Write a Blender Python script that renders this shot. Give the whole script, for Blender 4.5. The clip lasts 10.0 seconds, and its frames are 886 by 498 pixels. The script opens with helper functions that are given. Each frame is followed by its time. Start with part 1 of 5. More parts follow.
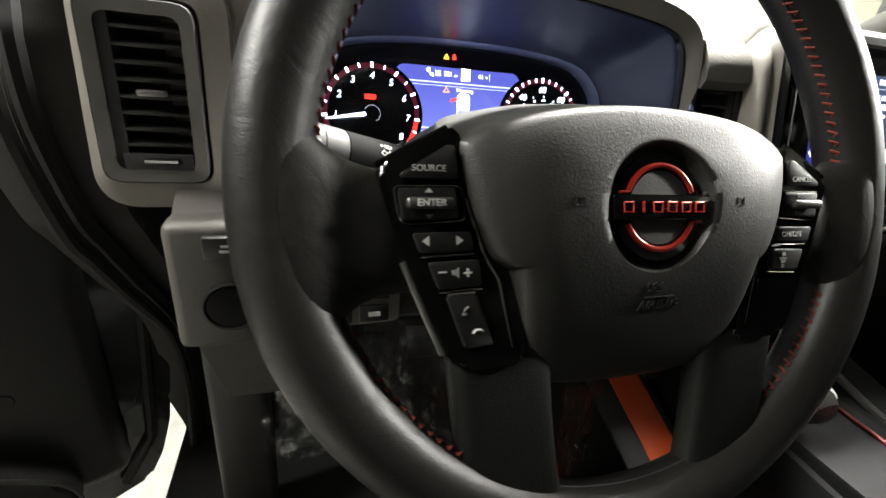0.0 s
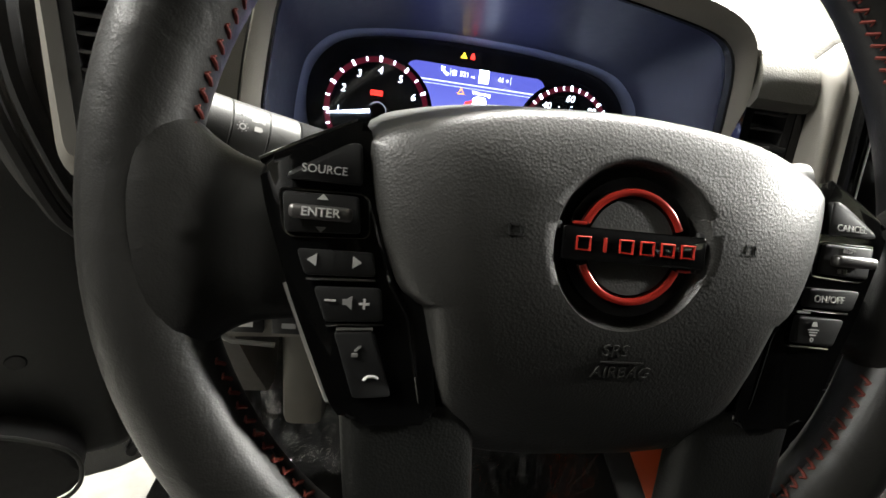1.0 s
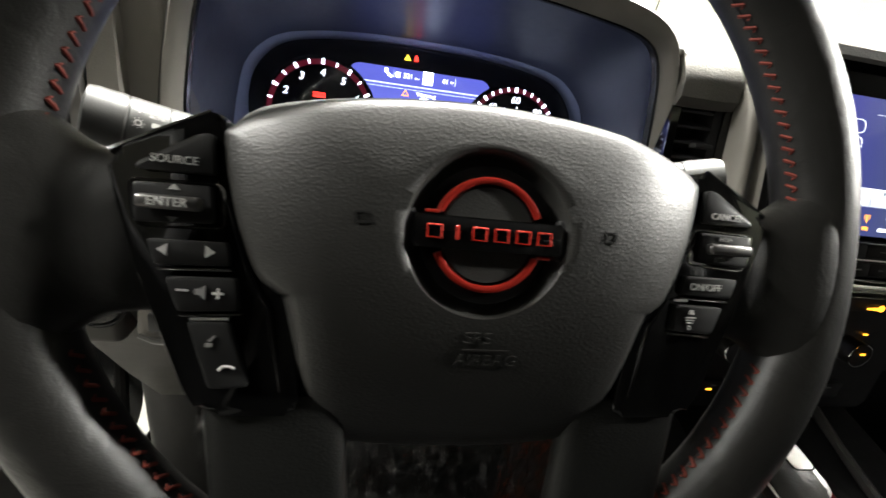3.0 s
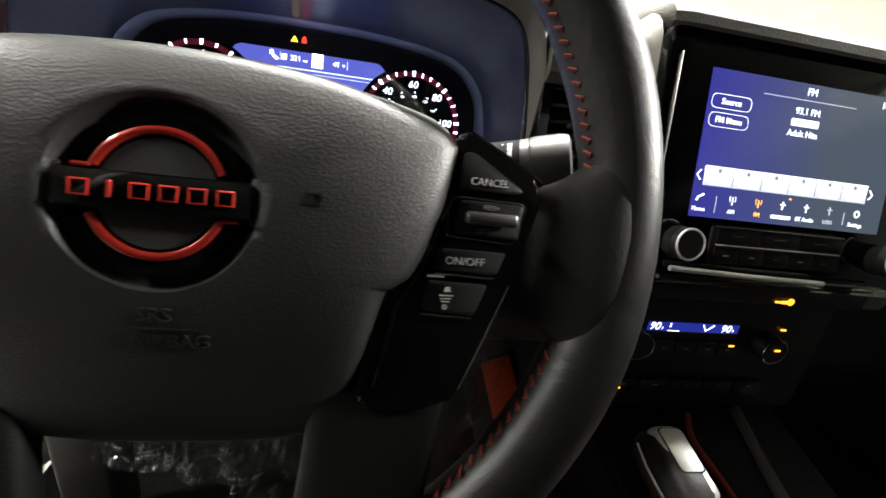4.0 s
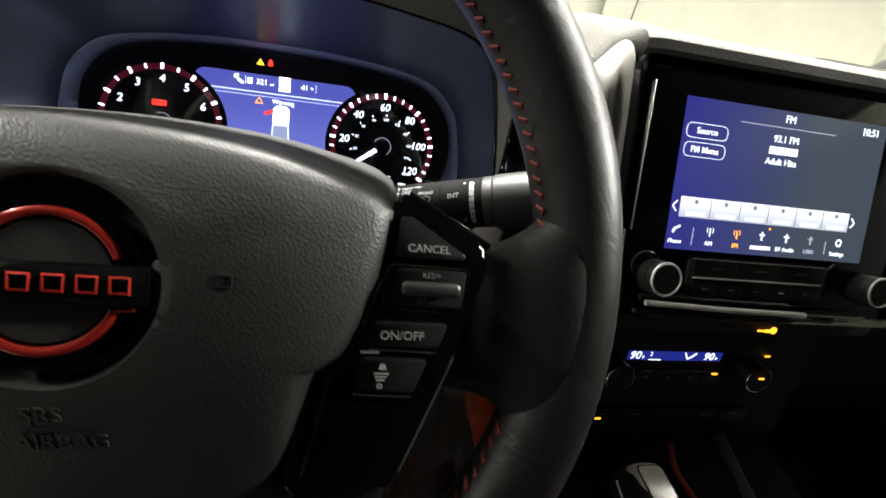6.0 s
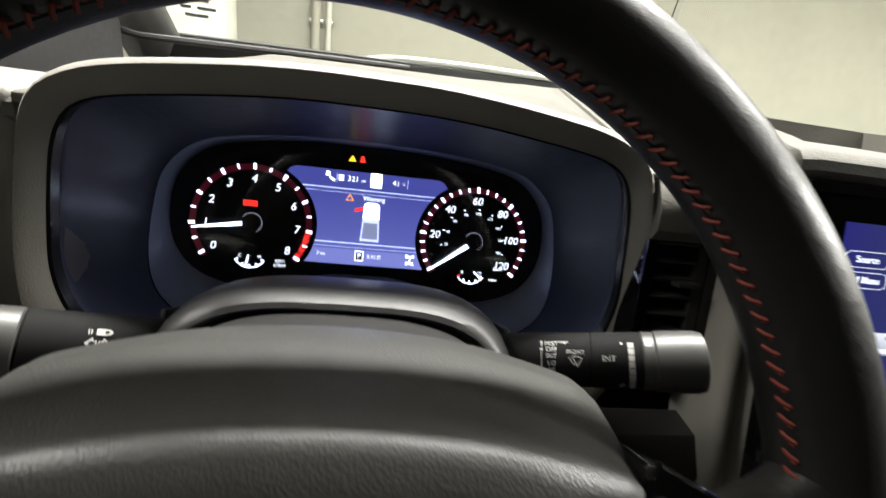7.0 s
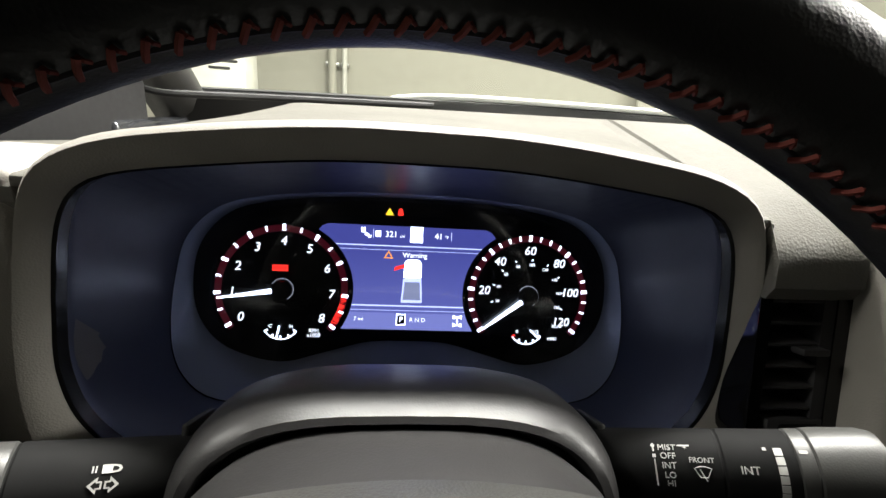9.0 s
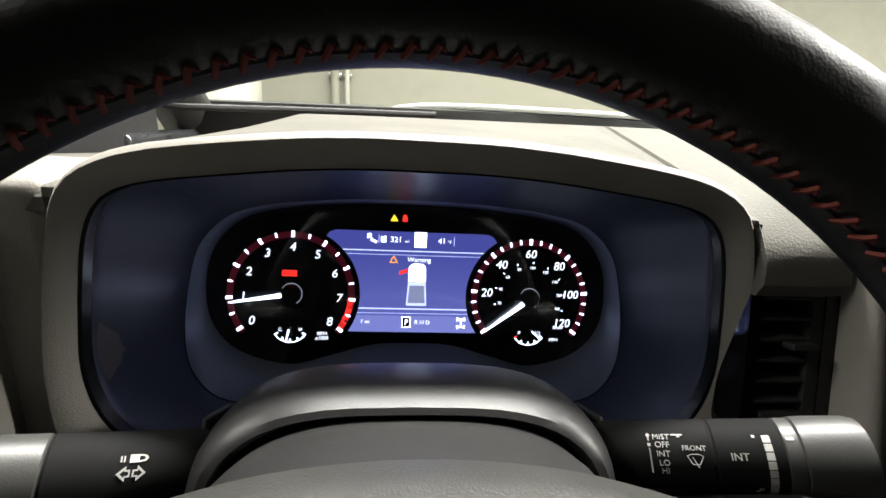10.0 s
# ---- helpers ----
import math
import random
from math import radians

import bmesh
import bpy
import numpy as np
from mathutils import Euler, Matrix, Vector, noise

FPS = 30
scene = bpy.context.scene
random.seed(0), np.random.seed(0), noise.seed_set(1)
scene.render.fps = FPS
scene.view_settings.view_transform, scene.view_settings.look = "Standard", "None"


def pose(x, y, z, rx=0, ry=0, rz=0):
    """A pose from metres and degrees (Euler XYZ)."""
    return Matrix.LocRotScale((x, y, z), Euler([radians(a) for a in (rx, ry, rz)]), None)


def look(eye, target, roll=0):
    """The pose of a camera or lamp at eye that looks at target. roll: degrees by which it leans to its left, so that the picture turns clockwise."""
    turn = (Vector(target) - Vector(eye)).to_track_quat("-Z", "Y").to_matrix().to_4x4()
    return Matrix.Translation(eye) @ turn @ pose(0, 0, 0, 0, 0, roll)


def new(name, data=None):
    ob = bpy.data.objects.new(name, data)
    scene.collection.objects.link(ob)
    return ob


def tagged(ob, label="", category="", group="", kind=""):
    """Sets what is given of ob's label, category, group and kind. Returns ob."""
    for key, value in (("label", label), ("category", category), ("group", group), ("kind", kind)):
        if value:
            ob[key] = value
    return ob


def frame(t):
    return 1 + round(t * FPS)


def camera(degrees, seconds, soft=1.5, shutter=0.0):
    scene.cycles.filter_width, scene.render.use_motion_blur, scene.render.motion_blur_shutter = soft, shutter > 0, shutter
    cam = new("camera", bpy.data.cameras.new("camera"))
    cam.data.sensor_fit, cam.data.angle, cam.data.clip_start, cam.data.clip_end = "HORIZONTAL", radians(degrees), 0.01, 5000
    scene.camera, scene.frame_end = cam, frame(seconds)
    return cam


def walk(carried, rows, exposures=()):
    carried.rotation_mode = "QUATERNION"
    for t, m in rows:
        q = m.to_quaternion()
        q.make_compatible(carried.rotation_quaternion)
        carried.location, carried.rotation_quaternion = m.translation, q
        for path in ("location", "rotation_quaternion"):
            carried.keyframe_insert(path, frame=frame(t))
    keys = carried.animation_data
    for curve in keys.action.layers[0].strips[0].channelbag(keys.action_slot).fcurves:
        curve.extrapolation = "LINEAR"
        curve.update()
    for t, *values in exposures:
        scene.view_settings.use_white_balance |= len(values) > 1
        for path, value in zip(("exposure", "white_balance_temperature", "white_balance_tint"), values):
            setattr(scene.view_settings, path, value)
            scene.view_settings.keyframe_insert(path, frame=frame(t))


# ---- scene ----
cam = camera(90.8, 10.0, 1.5, 0.4)
PATH = [
    (0, (-0.171, -0.167, 1.313), (0.409, 1.558, 0.483), 6.3),
    (0.5, (-0.123, -0.156, 1.309), (0.324, 1.601, 0.464), 9.1),
    (1, (-0.102, -0.139, 1.31), (0.25, 1.646, 0.479), 9.4),
    (1.5, (-0.09, -0.14, 1.309), (0.249, 1.654, 0.493), 8.8),
    (2, (-0.089, -0.14, 1.307), (0.266, 1.653, 0.495), 8.8),
    (2.2, (-0.09, -0.139, 1.306), (0.266, 1.654, 0.496), 8.6),
    (3.3, (-0.014, -0.154, 1.313), (0.363, 1.642, 0.516), 9.2),
    (3.5, (0.014, -0.155, 1.309), (0.387, 1.639, 0.508), 9.0),
    (4, (0.066, -0.15, 1.305), (0.444, 1.654, 0.528), 9.1),
    (4.5, (0.097, -0.135, 1.308), (0.478, 1.669, 0.533), 9.1),
    (5, (0.103, -0.135, 1.313), (0.494, 1.67, 0.545), 8.8),
    (5.2, (0.102, -0.136, 1.314), (0.494, 1.669, 0.548), 8.8),
    (6.3, (0.07, -0.119, 1.345), (0.468, 1.687, 0.583), 8.9),
    (6.5, (0.048, -0.107, 1.362), (0.437, 1.711, 0.624), 9.3),
    (7, (0.013, -0.062, 1.384), (0.322, 1.783, 0.676), 8.3),
    (7.5, (-0.002, -0.026, 1.388), (0.27, 1.851, 0.753), 6.7),
    (8, (-0.009, -0.013, 1.389), (0.249, 1.873, 0.774), 6.0),
    (8.5, (-0.008, -0.008, 1.39), (0.224, 1.884, 0.785), 5.1),
    (9, (-0.007, -0.007, 1.39), (0.202, 1.89, 0.793), 4.3),
    (9.5, (-0.005, -0.009, 1.39), (0.19, 1.892, 0.801), 3.8),
    (10, (-0.008, -0.02, 1.391), (0.184, 1.889, 0.826), 3.5),
]
walk(cam, [(t, look(eye, target, roll)) for t, eye, target, roll in PATH],
     [(0, 1.0, 6250, 10), (2.2, 1.13, 6250, 10), (3.5, 0.92, 6250, 10), (4.5, 0.63, 6250, 10), (5.2, 0.53, 6250, 10), (6.5, 0.15, 6250, 10), (7.0, -0.12, 6250, 10), (10, -0.17, 6250, 10)])

# ---- world and light ----
world = bpy.data.worlds.new("world")
scene.world = world
world.use_nodes = True
world.node_tree.nodes["Background"].inputs[0].default_value = (0.9, 0.92, 1.0, 1)
world.node_tree.nodes["Background"].inputs[1].default_value = 0.02


def area_lamp(name, m, sx, sy, watts, colour):
    data = bpy.data.lights.new(name, "AREA")
    data.shape, data.size, data.size_y, data.energy, data.color = "RECTANGLE", sx, sy, watts, colour
    ob = new(name, data)
    ob.matrix_world = m
    return ob


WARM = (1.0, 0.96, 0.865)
# Unseen lamps, added and placed for how they light the cab.
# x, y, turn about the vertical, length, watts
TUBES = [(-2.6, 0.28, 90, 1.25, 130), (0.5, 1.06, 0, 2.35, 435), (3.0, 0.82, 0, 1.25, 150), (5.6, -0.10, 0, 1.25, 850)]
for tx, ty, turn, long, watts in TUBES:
    area_lamp("added_tube_light", pose(tx, ty, 3.30, 0, 0, turn), long, 0.20, watts, WARM)


# ---- materials ----
def material(name, colour, rough=0.5, metal=0.0, grain=0.0, size=0.0012, wear=0.12, coat=0.0, wrinkle=0.0, kind="cells", spec=0.5):
    """A surface with fine grain of the given size in metres, broad colour wear and uneven gloss."""
    m = bpy.data.materials.new(name)
    m.use_nodes = True
    nt = m.node_tree
    b = nt.nodes["Principled BSDF"]
    tc = nt.nodes.new("ShaderNodeTexCoord")
    broad = nt.nodes.new("ShaderNodeTexNoise")
    broad.inputs["Scale"].default_value = 14
    broad.inputs["Detail"].default_value = 6
    nt.links.new(tc.outputs["Object"], broad.inputs["Vector"])
    ramp = nt.nodes.new("ShaderNodeValToRGB")
    c = Vector(colour)
    ramp.color_ramp.elements[0].position, ramp.color_ramp.elements[1].position = 0.3, 0.75
    ramp.color_ramp.elements[0].color = (*(c * (1 - wear)), 1)
    ramp.color_ramp.elements[1].color = (*(c * (1 + wear)), 1)
    nt.links.new(broad.outputs["Fac"], ramp.inputs["Fac"])
    nt.links.new(ramp.outputs["Color"], b.inputs["Base Color"])
    b.inputs["Metallic"].default_value = metal
    b.inputs["Coat Weight"].default_value = coat
    b.inputs["Specular IOR Level"].default_value = spec
    b.inputs["Coat Roughness"].default_value = 0.05
    fine = nt.nodes.new("ShaderNodeTexNoise")
    fine.inputs["Scale"].default_value = 120
    fine.inputs["Detail"].default_value = 4
    nt.links.new(tc.outputs["Object"], fine.inputs["Vector"])
    spread = nt.nodes.new("ShaderNodeMapRange")
    spread.inputs["To Min"].default_value = max(0.02, rough * 0.85)
    spread.inputs["To Max"].default_value = min(1.0, rough * 1.15)
    nt.links.new(fine.outputs["Fac"], spread.inputs["Value"])
    nt.links.new(spread.outputs["Result"], b.inputs["Roughness"])
    last = None
    if wrinkle:
        fold = nt.nodes.new("ShaderNodeTexNoise")
        fold.inputs["Scale"].default_value = 55
        fold.inputs["Detail"].default_value = 3
        fold.inputs["Distortion"].default_value = 1.5
        nt.links.new(tc.outputs["Object"], fold.inputs["Vector"])
        bump = nt.nodes.new("ShaderNodeBump")
        bump.inputs["Strength"].default_value = wrinkle
        bump.inputs["Distance"].default_value = 0.003
        nt.links.new(fold.outputs["Fac"], bump.inputs["Height"])
        last = bump
    if grain:
        tex = nt.nodes.new("ShaderNodeTexVoronoi" if kind == "cells" else "ShaderNodeTexNoise")
        tex.inputs["Scale"].default_value = 1 / size
        nt.links.new(tc.outputs["Object"], tex.inputs["Vector"])
        bump = nt.nodes.new("ShaderNodeBump")
        bump.inputs["Strength"].default_value = grain
        bump.inputs["Distance"].default_value = size * 0.4
        nt.links.new(tex.outputs["Distance" if kind == "cells" else "Fac"], bump.inputs["Height"])
        if last:
            nt.links.new(last.outputs["Normal"], bump.inputs["Normal"])
        last = bump
    if last:
        nt.links.new(last.outputs["Normal"], b.inputs["Normal"])
    return m


def glow(name, colour, strength):
    m = bpy.data.materials.new(name)
    m.use_nodes = True
    b = m.node_tree.nodes["Principled BSDF"]
    b.inputs["Base Color"].default_value = (0.02, 0.02, 0.02, 1)
    b.inputs["Roughness"].default_value = 0.14
    b.inputs["Emission Color"].default_value = (*colour, 1)
    b.inputs["Emission Strength"].default_value = strength
    return m


def glow_fade(name, low, high, axis, a, b_at, strength=1.0):
    """A lit display whose picture fades from one colour to another along x or y of its frame."""
    m = glow(name, high, strength)
    nt = m.node_tree
    tc = nt.nodes.new("ShaderNodeTexCoord")
    sep = nt.nodes.new("ShaderNodeSeparateXYZ")
    nt.links.new(tc.outputs["Object"], sep.inputs[0])
    rng = nt.nodes.new("ShaderNodeMapRange")
    rng.inputs["From Min"].default_value, rng.inputs["From Max"].default_value = a, b_at
    nt.links.new(sep.outputs[axis], rng.inputs["Value"])
    ramp = nt.nodes.new("ShaderNodeValToRGB")
    ramp.color_ramp.elements[0].color, ramp.color_ramp.elements[1].color = (*low, 1), (*high, 1)
    nt.links.new(rng.outputs["Result"], ramp.inputs["Fac"])
    nt.links.new(ramp.outputs["Color"], nt.nodes["Principled BSDF"].inputs["Emission Color"])
    return m


def clear(name, tint=(1, 1, 1), ior=1.5, rough=0.02, ripple=0.0):
    """Clear sheet: seen straight through, with a mirror gloss that grows towards grazing angles."""
    m = bpy.data.materials.new(name)
    m.use_nodes = True
    nt = m.node_tree
    nt.nodes.remove(nt.nodes["Principled BSDF"])
    out = nt.nodes["Material Output"]
    mix, see, shine, edge, power, scale = (nt.nodes.new("ShaderNode" + k) for k in ("MixShader", "BsdfTransparent", "BsdfGlossy", "LayerWeight", "Math", "Math"))
    see.inputs[0].default_value = (*tint, 1)
    shine.inputs["Roughness"].default_value = rough
    base = ((ior - 1) / (ior + 1)) ** 2
    power.operation, scale.operation = "POWER", "MULTIPLY_ADD"
    power.inputs[1].default_value = 5.0
    scale.inputs[1].default_value, scale.inputs[2].default_value = 1 - base, base
    edge.inputs["Blend"].default_value = 0.5
    nt.links.new(edge.outputs["Facing"], power.inputs[0])
    nt.links.new(power.outputs[0], scale.inputs[0])
    if ripple:
        tc, tex, bump = (nt.nodes.new("ShaderNode" + k) for k in ("TexCoord", "TexNoise", "Bump"))
        tex.inputs["Scale"].default_value = 60
        bump.inputs["Strength"].default_value = ripple
        bump.inputs["Distance"].default_value = 0.01
        nt.links.new(tc.outputs["Object"], tex.inputs["Vector"])
        nt.links.new(tex.outputs["Fac"], bump.inputs["Height"])
        nt.links.new(bump.outputs["Normal"], shine.inputs["Normal"])
    nt.links.new(scale.outputs[0], mix.inputs[0])
    nt.links.new(see.outputs[0], mix.inputs[1])
    nt.links.new(shine.outputs[0], mix.inputs[2])
    nt.links.new(mix.outputs[0], out.inputs[0])
    return m


LEATHER = material("charcoal_leather", (0.0125, 0.0121, 0.011), 0.43, grain=0.18, size=0.0009, wrinkle=0.16, spec=0.5)
PADSKIN = material("grained_pad_plastic", (0.023, 0.0226, 0.0205), 0.44, grain=0.28, size=0.00105, spec=0.65)
GLOSS = material("piano_black", (0.004, 0.004, 0.004), 0.06, wear=0.3)
BUTTON = material("button_black", (0.018, 0.018, 0.018), 0.35, grain=0.1, size=0.0006, kind="noise")
DASH = material("dash_grey_plastic", (0.25, 0.234, 0.208), 0.5, grain=0.3, size=0.0011)
# Darker copy of the dash grey, for the knee panel and switch pod.
DASHLOW = material("dash_grey_darker", (0.115, 0.108, 0.098), 0.5, grain=0.3, size=0.0011)
DASHTOP = material("dash_top_vinyl", (0.105, 0.1005, 0.088), 0.65, grain=0.4, size=0.0016, spec=0.2)
DARK = material("dark_plastic", (0.019, 0.0185, 0.019), 0.5, grain=0.4, size=0.0012)
# The display's blue glow is put into this base colour.
CAVE = material("shroud_plastic_glow_blue", (0.055, 0.062, 0.105), 0.34, metal=0.2, spec=1.0)
MASK = material("gauge_black", (0.003, 0.003, 0.003), 0.25)
GRIPGREY = material("grip_grey", (0.16, 0.155, 0.145), 0.5, grain=0.2, size=0.0008)
# Pale base colour stands in for reflections on the bright metal parts.
PLATE = material("satin_plate_sheen", (0.82, 0.81, 0.78), 0.35, metal=0.35, wear=0.05)
SILVER = material("satin_silver", (0.42, 0.41, 0.39), 0.32, metal=0.9, wear=0.06)
BARGREY = material("dark_satin_metal", (0.16, 0.155, 0.15), 0.34, metal=0.85, wear=0.06)
CHROME = material("polished_metal", (0.75, 0.74, 0.72), 0.08, metal=1.0, wear=0.04)
RED = material("red_metal_paint", (0.43, 0.028, 0.018), 0.22, metal=0.35, coat=0.6)
STITCH = material("red_orange_thread", (0.19, 0.034, 0.022), 0.8, grain=0.4, size=0.0004, kind="noise")
ORANGE = material("orange_plastic", (0.75, 0.095, 0.012), 0.4, grain=0.1, size=0.001)
INK = material("white_print", (0.62, 0.62, 0.60), 0.6, wear=0.05)
# White print toned down to grey for the stalks.
STALKINK = material("greyer_white_print", (0.33, 0.325, 0.31), 0.65, wear=0.12)
INKGREY = material("grey_print", (0.30, 0.30, 0.29), 0.6, wear=0.05)
LOWTRIM = material("lower_trim_charcoal", (0.032, 0.031, 0.029), 0.5, grain=0.25, size=0.0012)
DOORTRIM = material("door_trim_black", (0.016, 0.016, 0.0155), 0.5, grain=0.3, size=0.0014)
REDTRIM = material("dull_red_trim", (0.26, 0.018, 0.013), 0.5)
# Lit edges of the raised letters are put into a paler pad colour.
EMBOSS = material("emboss_highlight_grey", (0.052, 0.052, 0.048), 0.40)
ARM = material("dark_grey_arm_plastic", (0.0105, 0.0108, 0.0100), 0.48, grain=0.3, size=0.0012, spec=0.35)
COLUMN = material("column_cover_plastic", (0.0135, 0.013, 0.013), 0.40, grain=0.1, size=0.0012, spec=0.35)
STALK = material("stalk_black_plastic", (0.008, 0.008, 0.008), 0.7, grain=0.06, size=0.0006, spec=0.05)
CONSOLE = material("console_black", (0.008, 0.008, 0.0085), 0.7, grain=0.15, size=0.001, spec=0.12)
# Pale blue base stands in for display light falling on the bowl.
BOWL = material("gauge_bowl_glow_blue", (0.36, 0.40, 0.54), 0.30, metal=0.15)
RUBBER = material("black_rubber", (0.016, 0.0155, 0.016), 0.7)
CARPET = material("black_carpet", (0.012, 0.012, 0.012), 0.95, grain=1.0, size=0.003, kind="noise")
BODY = material("dark_truck_jamb_paint", (0.030, 0.031, 0.034), 0.16, coat=1.0, wear=0.05)
PAINT = material("white_truck_paint", (0.62, 0.61, 0.58), 0.18, coat=1.0, wear=0.03)
HEADLINER = material("grey_headliner", (0.12, 0.117, 0.11), 0.9, grain=0.5, size=0.001, kind="noise")
WALL = material("white_wall_sheet", (0.29, 0.279, 0.224), 0.75, grain=0.15, size=0.01, kind="noise", wear=0.05)
WALLDARK = material("dark_unseen_wall", (0.06, 0.059, 0.056), 0.9, grain=0.3, size=0.01, kind="noise")
CEIL = material("white_ceiling", (0.40, 0.39, 0.35), 0.8, wear=0.04)
CONCRETE = material("pale_concrete", (0.24, 0.235, 0.215), 0.55, grain=0.4, size=0.01, kind="noise", wear=0.15)
BOXGREY = material("grey_cabinet_paint", (0.44, 0.43, 0.37), 0.5, grain=0.1, size=0.002)
KEYFLAT = material("flush_key_black", (0.016, 0.0145, 0.0135), 0.4, grain=0.08, size=0.0006, kind="noise", spec=0.3)
KEYPRINT = material("faint_key_print", (0.10, 0.095, 0.09), 0.6, wear=0.05)
SLAT = material("vent_slat_grey", (0.018, 0.0175, 0.017), 0.45, grain=0.15, size=0.001)
GLASS = clear("window_glass", (0.97, 1.0, 0.98), 1.4)
FILM = clear("clear_plastic_film", (0.93, 0.93, 0.93), 2.0, 0.12, 0.6)
LENS = clear("gauge_lens", (1, 1, 1), 1.45, 0.03)
SCREENTEXT = glow("radio_display_print", (0.88, 0.92, 1.0), 1.5)
GAUGEGLOW = glow("white_lit_gauge_mark", (0.72, 0.80, 1.0), 6.0)
NUMGLOW = glow("white_lit_numeral", (0.85, 0.90, 1.0), 2.4)
DIMGLOW = glow("dim_lit_mark", (0.75, 0.78, 0.95), 0.55)
REDGLOW = glow("red_lit_mark", (1.0, 0.03, 0.02), 2.2)
DIMRED = glow("dim_red_ring", (0.60, 0.04, 0.10), 0.07)
AMBER = glow("amber_lit_mark", (1.0, 0.36, 0.02), 2.0)
YELLOW = glow("yellow_lit_mark", (1.0, 0.62, 0.03), 2.2)
LCDBLUE = glow_fade("cluster_display_blue", (0.115, 0.13, 0.44), (0.062, 0.070, 0.32), "Y", -0.03, 0.03, 1.25)
LCDLOW = glow("cluster_display_strip", (0.17, 0.19, 0.50), 1.5)
LCDLINE = glow("cluster_display_line", (0.55, 0.62, 1.0), 1.8)
TRUCKGREY = glow("picture_grey", (0.30, 0.34, 0.55), 1.0)
# Grey towards the right end stands in for a reflection on the screen.
SCREENBLUE = glow_fade("radio_picture_grey_sheen", (0.022, 0.022, 0.17), (0.045, 0.056, 0.072), "X", -0.10, 0.03, 1.1)
SCREENBAR = glow_fade("radio_preset_bar", (0.40, 0.42, 0.47), (0.80, 0.82, 0.86), "Y", -0.006, 0.008, 1.3)
SCREENHAZE = glow("radio_display_band", (0.20, 0.22, 0.27), 0.9)
STRIPBLUE = glow("climate_display_blue", (0.02, 0.03, 0.30), 0.6)
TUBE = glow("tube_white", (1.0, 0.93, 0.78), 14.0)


# ---- mesh helpers ----
def plane_at(x, y, z, tilt):
    """The frame of a panel that leans away from the driver by tilt degrees: x right, y up along it, z towards the driver."""
    a = radians(tilt)
    return Matrix(((1, 0, 0, x), (0, math.sin(a), -math.cos(a), y), (0, math.cos(a), math.sin(a), z), (0, 0, 0, 1)))


def thing(name, m, label, category, group="", kind=""):
    ob = new(name)
    ob.empty_display_size = 0.02
    ob.matrix_world = m
    return tagged(ob, label, category, group, kind)


def part(name, bm, mat, parent=None, label="", smooth=True, angle=35):
    """Links a bmesh as one mesh object under a thing or part."""
    bmesh.ops.recalc_face_normals(bm, faces=bm.faces)
    me = bpy.data.meshes.new(name)
    bm.to_mesh(me)
    bm.free()
    if smooth:
        me.shade_smooth()
        me.set_sharp_from_angle(angle=radians(angle))
    me.materials.append(mat)
    ob = new(name, me)
    ob.parent = parent
    if label:
        ob["label"] = label
    return ob


def again(ob, parent, m):
    """Another object on the same mesh."""
    o = ob.copy()
    scene.collection.objects.link(o)
    o.parent, o.matrix_local = parent, m
    return o


def box(bm, cx, cy, cz, sx, sy, sz, bevel=0.0, seg=2, m=None):
    r = bmesh.ops.create_cube(bm, size=1.0, matrix=Matrix.LocRotScale((cx, cy, cz), None, (sx, sy, sz)))
    vs = r["verts"]
    if bevel:
        es = list({e for v in vs for e in v.link_edges})
        r = bmesh.ops.bevel(bm, geom=es, offset=bevel, segments=seg, profile=0.5, affect="EDGES")
        vs = list({v for f in r["faces"] for v in f.verts} | {v for v in vs if v.is_valid})
    if m:
        bmesh.ops.transform(bm, matrix=m, verts=[v for v in vs if v.is_valid])
    return bm


def boxed(*a, **k):
    return box(bmesh.new(), *a, **k)


def prism(outline, z0, z1, bevel=0.0, seg=2, bm=None):
    """A plate with the outline (counter-clockwise x, y) from z0 up to z1, its upper edge rounded."""
    bm = bm or bmesh.new()
    lo = [bm.verts.new((x, y, z0)) for x, y in outline]
    hi = [bm.verts.new((x, y, z1)) for x, y in outline]
    n = len(outline)
    bm.faces.new(lo[::-1])
    top = bm.faces.new(hi)
    for i in range(n):
        bm.faces.new((lo[i], lo[(i + 1) % n], hi[(i + 1) % n], hi[i]))
    if bevel:
        bmesh.ops.bevel(bm, geom=list(top.edges), offset=bevel, segments=seg, profile=0.5, affect="EDGES")
    return bm


def loft(rings, closed=True, cap0=True, cap1=True, bm=None):
    """Skins rings of equally many points."""
    bm = bm or bmesh.new()
    vs = [[bm.verts.new(p) for p in ring] for ring in rings]
    n = len(rings[0])
    for a, b in zip(vs, vs[1:]):
        for i in range(n if closed else n - 1):
            j = (i + 1) % n
            bm.faces.new((a[i], a[j], b[j], b[i]))
    if closed and cap0:
        bm.faces.new(vs[0][::-1])
    if closed and cap1:
        bm.faces.new(vs[-1])
    return bm


